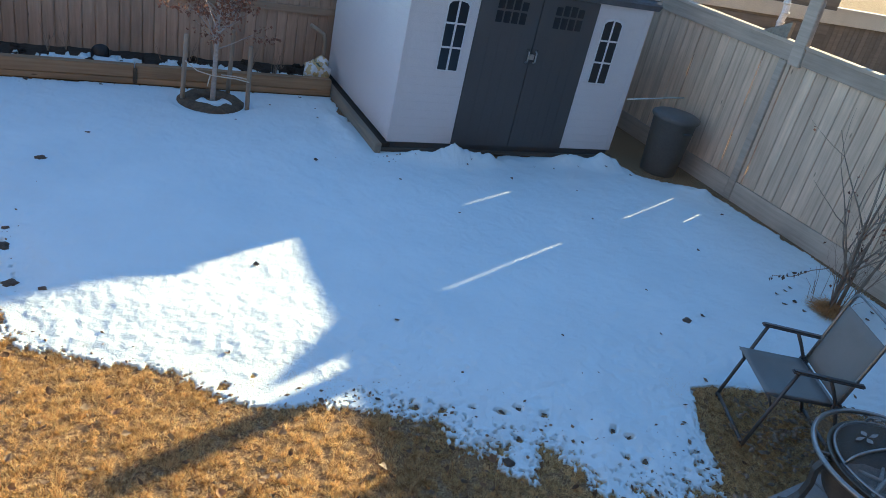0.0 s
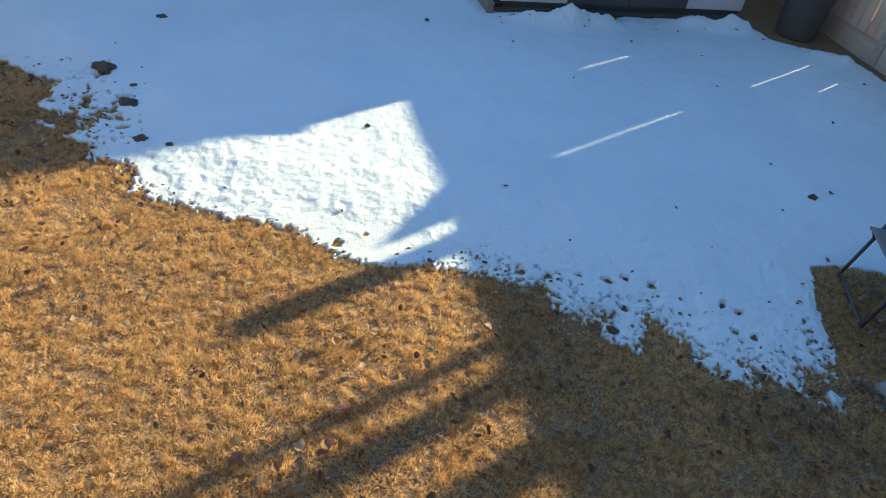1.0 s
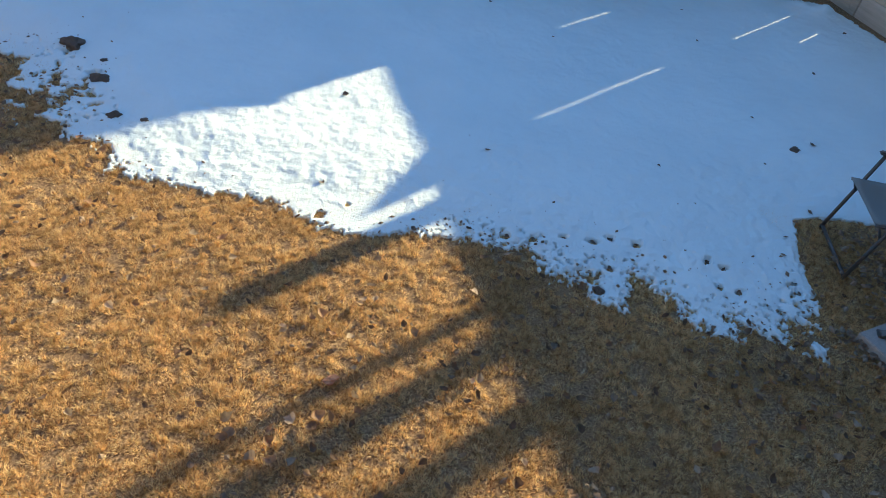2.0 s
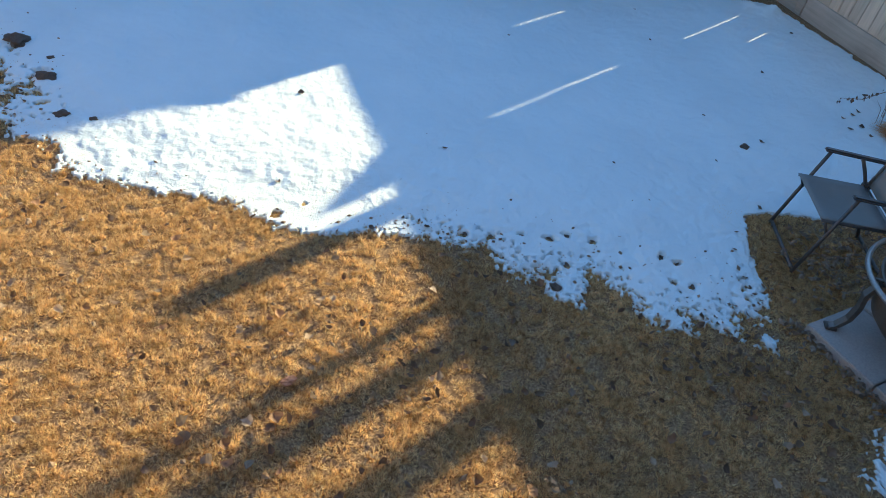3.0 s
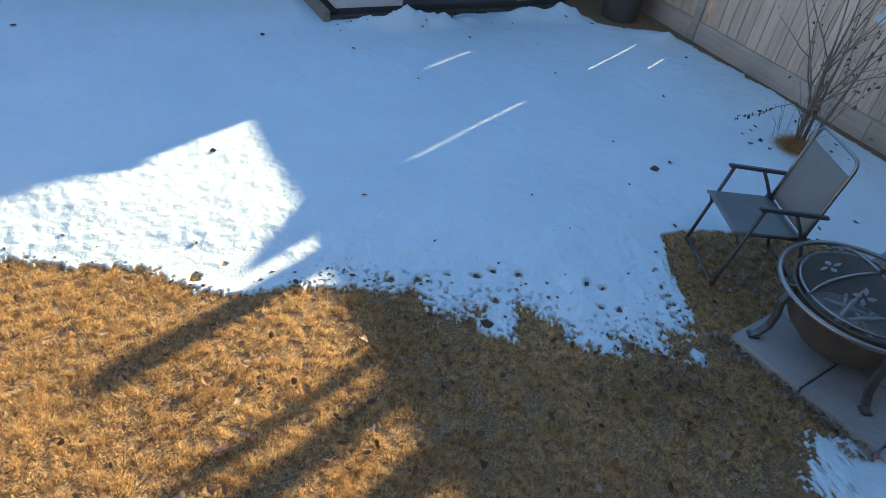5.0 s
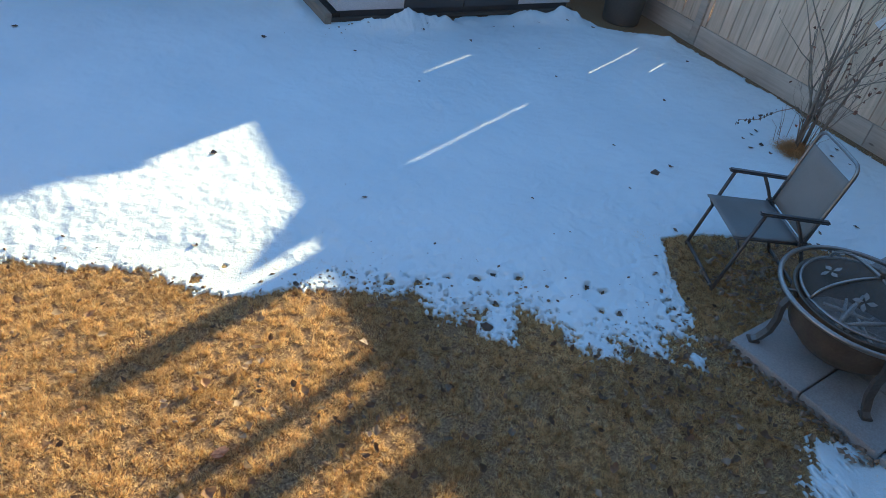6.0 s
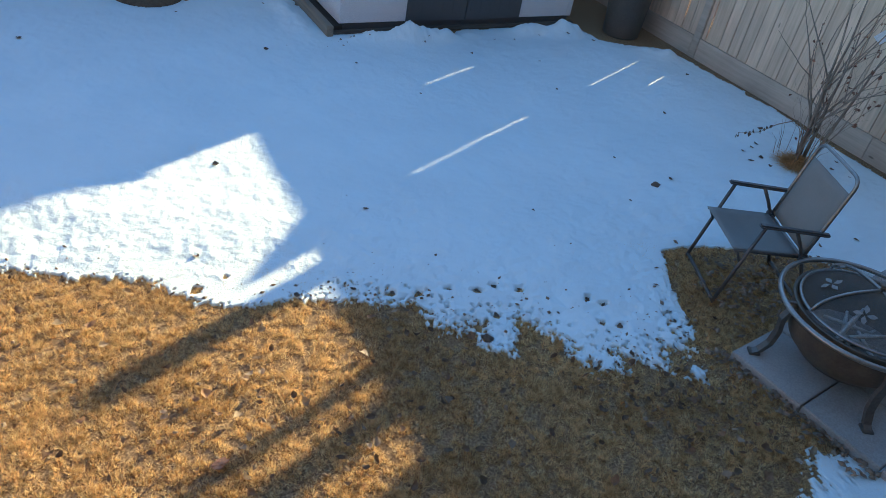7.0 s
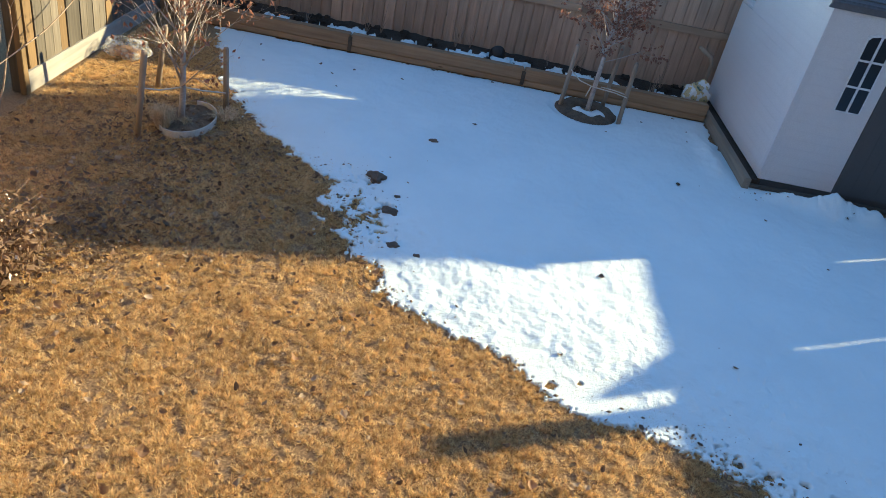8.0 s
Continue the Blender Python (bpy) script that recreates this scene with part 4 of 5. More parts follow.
    tagged(part("mulch", bed, M_MULCH, None, "", False, pose(-2.50, 6.12, 0)), "dark mulch inside the edging ring", "mulch")
    tuft("ornamental_grass", "clump of pale dry ornamental grass beside the tree", -2.64, 5.90, 0.22, 1500, 0.12, 3)
    tuft("ornamental_grass", "loose clump of grey dry grass beside the stake", -2.22, 6.30, 0.10, 500, 0.15, 6)
    tuft("ornamental_grass", "low fringe of dry grass at the trunk", -2.50, 6.05, 0.06, 160, 0.08, 16)


def tuft(name, label, x, y, h, n, spread, seed, material=None):
    rng = random.Random(seed)
    V, F = [], []
    for k in range(n):
        a, r = rng.uniform(0, 6.28), spread * 0.5 * rng.random()
        out, hh = rng.uniform(0.1, 1.1) * spread, h * rng.uniform(0.4, 1.1)
        b = Vector((r * math.cos(a), r * math.sin(a), 0))
        d = Vector((math.cos(a), math.sin(a), 0))
        s = Vector((-math.sin(a), math.cos(a), 0)) * 0.0013
        p1, p2 = b + d * out * 0.35 + Vector((0, 0, hh * .75)), b + d * out + Vector((0, 0, hh * rng.uniform(.6, 1)))
        i = len(V)
        V += [b - s, b + s, p1 + s, p1 - s, p2]
        F += [(i, i + 1, i + 2, i + 3), (i + 3, i + 2, i + 4)]
    o = new(name, raw(name, V, F, material or M_TUFT))
    o.matrix_basis = pose(x, y, 0)
    tagged(o, label, "dry grass")


def shrub():
    t = thing("shrub", "tall bare multi-stemmed shrub by the fence", "shrub", pose(6.33, 3.62, 0))
    rng = random.Random(21)
    L = []
    for k in range(13):
        V, F = [], []
        a = k * 0.75 + rng.uniform(-.3, .3)
        b = Vector((0.12 * math.cos(a) * rng.random(), 0.12 * math.sin(a) * rng.random(), -0.02))
        main = k < 4
        grow(V, F, L, rng, b, (0.14 * math.cos(a) + .03, 0.14 * math.sin(a) - 0.05, 1), rng.uniform(1.2, 1.7) if main else rng.uniform(0.35, 0.9), rng.uniform(0.015, 0.022) if main else rng.uniform(0.004, 0.008), 2, 1, 6, 34)
        part("stem", raw("stem", V, F, M_TWIG, True), M_TWIG, t)
    V, F = [], []
    arm = [(-.1, .02, .12), (-.14, .05, .36), (-.22, .10, .44), (-.42, .14, .40), (-.6, .16, .33), (-.82, .2, .33)]
    tube(V, F, arm, [.006, .005, .005, .004, .003, .002], 5)
    part("stem", raw("stem", V, F, M_TWIG, True), M_TWIG, t, "long low side shoot")
    LL = [(Vector(arm[3]).lerp(Vector(arm[5]), k / 7), Vector((0, 0, -1))) for k in range(8)]
    LV, LF = leaf_cluster(LL, rng, 0.8, 0.042, 0.025)
    part("leaves", raw("leaves", LV, LF, M_LEAF_DARK), M_LEAF_DARK, t, "hanging dead leaves")
    LV, LF = leaf_cluster(L, rng, 0.05, 0.045)
    part("leaves", raw("leaves", LV, LF, M_RUST), M_RUST, t, "scattered dead leaves")
    tuft("ornamental_grass", "flattened orange-brown dry grass round the shrub", 6.20, 3.60, 0.10, 2600, 0.19, 31, M_ORANGE)
    part("tag", box(-0.045, 0.045, -0.002, 0.002, -0.05, 0.05, 0.0015), M_TAG, t, "white paper plant tag", at=pose(0.16, -0.05, 1.26, 10, 35, -50))
    # short twigs round the foot
    for k in range(12):
        V, F = [], []
        a = rng.uniform(0, 6.28)
        b = Vector((0.13 * math.cos(a) - .05, 0.2 * math.sin(a) + .1, 0))
        tube(V, F, [b, b + Vector((.03 * math.cos(a), .03 * math.sin(a), .16)), b + Vector((.10 * math.cos(a), .10 * math.sin(a), rng.uniform(.22, .38)))], [.003, .0022, .001], 4)
        part("twig", raw("twig", V, F, M_TWIG), M_TWIG, t)


def dry_bush():
    t = thing("dry_bush", "dead flower clump with pale seed heads at the lawn edge", "dead plant", pose(-2.82, 3.55, 0))
    rng = random.Random(41)
    V, F = [], []
    L, heads = [], []
    for k in range(190):
        a, h = rng.uniform(0, 6.28), rng.uniform(0.10, 0.50)
        r0, r1 = 0.26 * rng.random(), rng.uniform(0.10, 0.50)
        p = [Vector((r0 * math.cos(a), r0 * math.sin(a), 0)), Vector((r0 * math.cos(a) * 1.3, r0 * math.sin(a) * 1.3, h * .6)), Vector((r1 * math.cos(a), r1 * math.sin(a), h * (1.1 - 0.5 * r1)))]
        tube(V, F, p, [.003, .0022, .0015], 4)
        heads.append((p[2], Vector((0, 0, 1))))
        L += [(p[1].lerp(p[2], u), Vector((0, 0, 1))) for u in (0.0, 0.35, 0.7)] + [(p[0].lerp(p[1], 0.5), Vector((0, 0, 1)))]
    part("foliage", raw("foliage", V, F, M_BUSH, True), M_BUSH, t)
    LV, LF = leaf_cluster(L * 2, rng, 0.95, 0.05, 0.06)
    part("leaves", raw("leaves", LV, LF, M_BUSH), M_BUSH, t, "curled dead leaves")
    LV, LF = leaf_cluster(heads, rng, 0.25, 0.035, 0.015)
    part("seed_heads", raw("seed_heads", LV, LF, M_HEAD), M_HEAD, t, "pale dry seed heads")
    # a bare shrub whose canes arch past the fence
    c = thing("bare_shrub", "bare arching canes of a shrub beside the fence", "shrub", pose(-3.70, 5.05, 0))
    for pts in ([(0, 0, 0), (0, .10, .35), (0, .34, .53), (0, .66, .56), (0, 1.02, .60), (0, 1.31, .67), (0, 1.51, .73), (0, 1.8, .86)], [(.02, .05, 0), (0, .35, .35), (0, .45, .58), (0, .56, .72), (0, .56, .9), (0, .5, 1.15)], [(-.03, 0, 0), (0, .25, .4), (.01, .38, .75), (0, .36, 1.1)]):
        V, F = [], []
        tube(V, F, pts, [.009, .008] + [.0055] * (len(pts) - 3) + [.0025], 6)
        for i in range(2, len(pts) - 1):
            q = Vector(pts[i])
            tube(V, F, [q, q + Vector((rng.uniform(-.03, .06), rng.uniform(-.03, .10), rng.uniform(.05, .14)))], [.004, .002], 4)
        part("cane", raw("cane", V, F, M_TWIG, True), M_TWIG, c)


# ---------------------------------------------------------------- chair and fire pit
def patio_chair():
    # local: x runs from the front feet to the back, y to the far side
    c = thing("folding_chair", "dark folding patio chair with a grey sling seat", "chair", pose(4.008, 2.602, -0.012, 0, 0, -24.6))
    W = 0.263
    r = 0.0125
    for s in (W, -W):
        part("front_leg", tube_mesh("front_leg", [(0.0, s, 0.0), (0.066, s, 0.33), (0.128, s, 0.638)], r, M_CHAIR), M_CHAIR, c)
        part("rear_leg", tube_mesh("rear_leg", [(0.345, s * .97, 0.635), (0.41, s * .97, 0.54), (0.475, s * .97, 0.43), (0.56, s * .97, 0.23), (0.65, s * .97, 0.0)], r, M_CHAIR), M_CHAIR, c)
        bm = box(0.08, 0.575, s - 0.022, s + 0.022, 0.640, 0.664, 0.010)
        for v in bm.verts:
            v.co.z -= 0.05 * (v.co.x - 0.08)
        part("armrest", bm, M_CHAIR, c)
        part("hinge", box(0.445, 0.51, s * .97 - 0.024, s * .97 + 0.024, 0.405, 0.462, 0.012), M_CHAIR, c)
        part("seat_rail", tube_mesh("seat_rail", [(0.0, s * .93, 0.437), (0.20, s * .93, 0.432), (0.475, s * .93, 0.428)], 0.010, M_CHAIR), M_CHAIR, c)
        part("brace", tube_mesh("brace", [(0.070, s * .96, 0.345), (0.045, s * .95, 0.39), (0.022, s * .93, 0.432)], 0.009, M_CHAIR), M_CHAIR, c)
    part("foot_bar", tube_mesh("foot_bar", [(0.004, -W, 0.022), (0.004, 0, 0.022), (0.004, W, 0.022)], r, M_CHAIR), M_CHAIR, c)
    part("foot_bar", tube_mesh("foot_bar", [(0.65, -W, 0.022), (0.65, 0, 0.022), (0.65, W, 0.022)], r, M_CHAIR), M_CHAIR, c)
    part("cross_bar", tube_mesh("cross_bar", [(0.475, -W * .95, 0.43), (0.475, 0, 0.43), (0.475, W * .95, 0.43)], 0.010, M_RING), M_RING, c, "bare steel bar behind the seat")
    # the back's hoop of bent tube, bright where it is worn
    right = [(0.478, 0.95, 0.42), (0.525, 0.95, 0.68), (0.566, 0.95, 0.90), (0.577, 0.95, 0.96), (0.582, 0.93, 0.99), (0.586, 0.87, 1.013), (0.589, 0.78, 1.027), (0.590, 0.66, 1.032)]
    hoop = [(x, -W * v, z) for x, v, z in right] + [(0.59, 0, 1.034)] + [(x, W * v, z) for x, v, z in right[::-1]]
    part("back_frame", tube_mesh("back_frame", hoop, 0.0125, M_RING), M_RING, c, "bent steel tube, worn to bare metal")

    def sling(name, rows, sag, lip=0.0):
        V, F = [], []
        n = 10
        for i, (x, z) in enumerate(rows):
            for k in range(n + 1):
                u = -1 + 2 * k / n
                e = sag * (1 - u * u) * math.sin(math.pi * min(1, max(0.12, i / (len(rows) - 1))))
                V.append((x + lip * (1 - u * u) * (i == 0), u * W * .93, z - e))
        for i in range(len(rows) - 1):
            for k in range(n):
                a = i * (n + 1) + k
                F.append((a, a + 1, a + n + 2, a + n + 1))
        o = part(name, raw(name, V, F, M_SLING, True), M_SLING, c)
        so = o.modifiers.new("thick", "SOLIDIFY")
        so.thickness = 0.004
    sling("seat", [(-0.012 + 0.46 * i / 8, 0.447 - 0.007 * i / 8) for i in range(9)], 0.05, 0.02)
    sling("backrest", [(0.488 + 0.085 * i / 8, 0.45 + 0.475 * i / 8) for i in range(9)], 0.012)


def pavers():
    rng = random.Random(3)
    turn = 7.5
    base = pose(3.60, 1.91, 0, 0, 0, turn)
    for i in range(4):
        for j in range(4):
            x0, y0 = i * 0.5, -j * 0.5
            bm = box(x0 + 0.004, x0 + 0.492, y0 - 0.492, y0 - 0.004, -0.02, 0.05 + rng.uniform(-0.004, 0.004), 0.006)
            for v in bm.verts:
                if v.co.z > 0.02:
                    v.co.z += 0.002 * noise.noise(v.co * 7)
            o = part("paver", bm, M_SLAB, None, at=base)
            tagged(o, "brushed grey concrete paver under the fire pit", "paver", "pavers under the fire pit")


def fire_pit():
    f = thing("fire_pit", "bronze steel fire pit bowl with a mesh spark lid", "fire pit", pose(4.17, 1.58, 0.05))
    bm, rings = lathe([(0.0, 0.035), (0.13, 0.04), (0.26, 0.085), (0.35, 0.175), (0.398, 0.30), (0.41, 0.42), (0.425, 0.425), (0.425, 0.433), (0.40, 0.43), (0.385, 0.30), (0.335, 0.185), (0.25, 0.10), (0.0, 0.055)], 56)
    part("bowl", bm, M_BOWL, f, "dark bronze bowl with a raised leaf pattern", True)
    ringp = arc(0, 0, 0.505, 0.44, 0, 354, 60)
    part("ring", tube_mesh("ring", ringp, 0.0155, M_RING, 10, True), M_RING, f, "worn round steel rail")
    for k in range(4):
        a = radians(150 + 90 * k - 2)
        ca, sa = math.cos(a), math.sin(a)
        prof = [(0.42, 0.40), (0.455, 0.30), (0.44, 0.20), (0.45, 0.10), (0.49, 0.03), (0.52, 0.014)]
        bmn = bmesh.new()
        prev = None
        for rr, z in prof:
            w, d = 0.024, 0.014
            ring = [bmn.verts.new((ca * (rr + e) - sa * s, sa * (rr + e) + ca * s, z)) for e, s in ((-d, -w), (d, -w), (d, w), (-d, w))]
            if prev:
                for q in range(4):
                    bmn.faces.new((prev[q], prev[(q + 1) % 4], ring[(q + 1) % 4], ring[q]))
            else:
                bmn.faces.new(ring)
            prev = ring
        bmn.faces.new(prev[::-1])
        leg = part("leg", bmn, M_STEEL, f, "curved steel leg")
        part("foot", box(-0.035, 0.035, -0.033, 0.033, 0.0, 0.016, 0.004), M_STEEL, leg, at=pose(ca * 0.515, sa * 0.515, 0, 0, 0, math.degrees(a)))
        part("bracket", box(0.40, 0.515, -0.011, 0.011, 0.415, 0.43, 0.003), M_STEEL, f, at=pose(0, 0, 0, 0, 0, math.degrees(a)))
    # mesh lid: a dome of wire with bands over it and a knob
    prof = [(0.388 * math.cos(t * math.pi / 2 / 10), 0.452 + 0.15 * math.sin(t * math.pi / 2 / 10)) for t in range(10)] + [(0.01, 0.602)]
    bm, rings = lathe(prof, 48)
    lid = part("lid", bm, M_MESH, f, "domed black wire mesh spark screen", True)
    part("lid_rim", tube_mesh("lid_rim", arc(0, 0, 0.39, 0.45, 0, 354, 56), 0.009, M_RING, 8, True), M_RING, lid)
    for k in range(2):
        a = radians(72 + 90 * k)
        pts = []
        for i in range(21):
            t = -math.pi / 2 + math.pi * i / 20
            pts.append((0.392 * math.sin(t) * math.cos(a), 0.392 * math.sin(t) * math.sin(a), 0.455 + 0.153 * math.cos(t)))
        part("band", tube_mesh("band", pts, 0.010, M_RING, 6), M_RING, lid, "flat steel band over the mesh")
    part("knob", lathe([(0.0, 0.60), (0.02, 0.602), (0.012, 0.63), (0.03, 0.645), (0.03, 0.665), (0.0, 0.672)], 16)[0], M_STEEL, lid, "", True)
    # pale pierced ornaments on the mesh, four petals each
    for k in range(6):
        a = radians(20 + 60 * k)
        st = bmesh.new()
        for i in range(4):
            b = i * math.pi / 2
            pet = [(0.008, 0.0), (0.034, 0.024), (0.062, 0.020), (0.050, 0.0), (0.034, -0.008)]
            vs = [st.verts.new((u * math.cos(b) - w * math.sin(b), u * math.sin(b) + w * math.cos(b), 0.0)) for u, w in pet]
            vt = [st.verts.new((v.co.x, v.co.y, 0.003)) for v in vs]
            st.faces.new(vs[::-1])
            st.faces.new(vt)
            for q in range(5):
                st.faces.new((vs[q], vs[(q + 1) % 5], vt[(q + 1) % 5], vt[q]))
        part("ornament", st, M_ORNAMENT, lid, "pale four-petal metal ornament", at=pose(0.27 * math.cos(a), 0.27 * math.sin(a), 0.572) @ pose(0, 0, 0, 0, 0, math.degrees(a)) @ pose(0, 0, 0, 0, 28, 0))
    ash = lathe([(0.0, 0.16), (0.12, 0.165), (0.24, 0.175), (0.315, 0.19)], 30)[0]
    for v in ash.verts:
        v.co.z += 0.02 * noise.noise(v.co * 12)
    tagged(part("ash", ash, M_ASH, None, "", True, pose(4.17, 1.58, 0.05)), "grey ash lying in the fire pit bowl", "ash")
    # half-burnt sticks inside
    rng = random.Random(6)
    for k in range(9):
        a = rng.uniform(0, 3.14)
        o = (rng.uniform(-.12, .12), rng.uniform(-.12, .12))
        l = rng.uniform(.13, .2)
        pts = [(o[0] + l * s * math.cos(a), o[1] + l * s * math.sin(a), 0.19 + 0.014 * k + 0.03 * s) for s in (-1, -.3, .4, 1)]
        lg = part("stick", tube_mesh("stick", pts, [0.011, 0.014, 0.013, 0.009], M_LOG, 8), M_LOG)
        lg.matrix_basis = pose(4.17, 1.58, 0.05)
        tagged(lg, "pale half-burnt stick lying in the fire pit", "stick", "sticks in the fire pit")


# ---------------------------------------------------------------- small things
def trash_can():
    t = thing("trash_can", "dark grey round trash can with a domed lid", "trash can", pose(6.68, 6.80, -0.014))
    bm, rings = lathe([(0.0, 0.0), (0.215, 0.0), (0.225, 0.02), (0.27, 0.70), (0.285, 0.705), (0.285, 0.73), (0.262, 0.732), (0.25, 0.70), (0.205, 0.03), (0, 0.03)], 36)
    part("body", bm, M_BIN, t, "", True)
    bm, rings = lathe([(0.295, 0.715), (0.30, 0.735), (0.295, 0.755), (0.25, 0.775), (0.1, 0.80), (0.0, 0.803)], 36)
    part("lid", bm, M_BIN, t, "dusty grey plastic lid", True)
    for s in (1, -1):
        part("handle", tube_mesh("handle", [(0.05, s * .27, .60), (0.05, s * .31, .62), (-0.05, s * .31, .62), (-0.05, s * .27, .60)], 0.011, M_BIN), M_BIN, t)
    o = part("metal_rod", tube_mesh("metal_rod", [(6.10, 7.10, 0.80), (6.4, 7.14, 0.81), (6.85, 7.22, 0.82), (7.16, 7.28, 0.82)], 0.009, M_PIPE), M_PIPE)
    tagged(o, "thin pale metal rod between shed and fence", "rod")


def sack(name, label, at, size, material, seed):
    bm = bmesh.new()
    bmesh.ops.create_icosphere(bm, subdivisions=4, radius=1)
    for v in bm.verts:
        p = v.co.copy()
        q = Vector((math.copysign(abs(p.x) ** 0.7, p.x), math.copysign(abs(p.y) ** 0.7, p.y), math.copysign(abs(p.z) ** 0.8, p.z)))
        q *= 1 + 0.22 * noise.noise(p * 2.2 + Vector((seed, 0, 0))) + 0.08 * noise.noise(p * 6 + Vector((0, seed, 0)))
        v.co = Vector((q.x * size[0], q.y * size[1], max(q.z, -0.75) * size[2] + 0.75 * size[2]))
    o = part(name, bm, material, None, "", True, at)
    tagged(o, label, "bag")
    return o


def bags():
    sack("soil_bag", "crumpled white and yellow garden soil bag", pose(2.76, 9.10, 0.12, 0, 12, 20), (0.17, 0.12, 0.135), M_BAG, 3.0)
    sack("soil_bag", "folded yellow top of a garden soil bag", pose(2.82, 9.14, 0.31, 20, 40, 60), (0.06, 0.08, 0.06), M_BAG, 7.0)
    sack("leaf_bag", "clear plastic bag of dead leaves by the fence", pose(-3.58, 7.32, 0.0, 0, 0, 8), (0.22, 0.15, 0.105), M_CLEAR, 5.0)
    sack("leaf_pile", "brown leaves bundled inside the plastic bag", pose(-3.58, 7.32, 0.01, 0, 0, 8), (0.15, 0.09, 0.05), M_LEAF_BROWN, 9.0)

    o = part("bent_pipe", tube_mesh("bent_pipe", [(2.76, 9.55, 0.70), (2.94, 9.55, 0.60), (2.97, 9.55, 0.53), (2.98, 9.55, 0.08)], 0.025, M_STAKE, 8), M_STAKE)
    tagged(o, "grey bent pipe standing in the raised bed", "pipe")


def leaf_mesh(name, material, seed, size):
    """A curled, torn dry leaf, pointed at both ends and folded along its midrib."""
    rng = random.Random(seed)
    V, F = [], []
    n, m = 7, 4
    curl, fold, twist = rng.uniform(0.2, 1.6), rng.uniform(-0.3, 1.3), rng.uniform(-0.5, 0.5)
    fat = rng.uniform(0.22, 0.40)
    for i in range(n + 1):
        u = i / n
        w = fat * math.sin(math.pi * min(0.985, max(0.015, u ** rng.choice((0.75, 0.8, 0.85)))))
        for k in range(m + 1):
            s = -1 + 2 * k / m
            ww = w * (1 + (rng.uniform(-0.35, 0.2) if abs(s) == 1 else 0))
            V.append((size * (u - .5), size * ww * s, size * (0.10 + curl * (u - .5) ** 2 * .8 + fold * ww * abs(s) ** 1.5 + twist * (u - .5) * ww * s * 2 + 0.04 * rng.random())))
    for i in range(n):
        for k in range(m):
            a = i * (m + 1) + k
            F.append((a, a + 1, a + m + 2, a + m + 1))
    return raw(name, V, F, material)


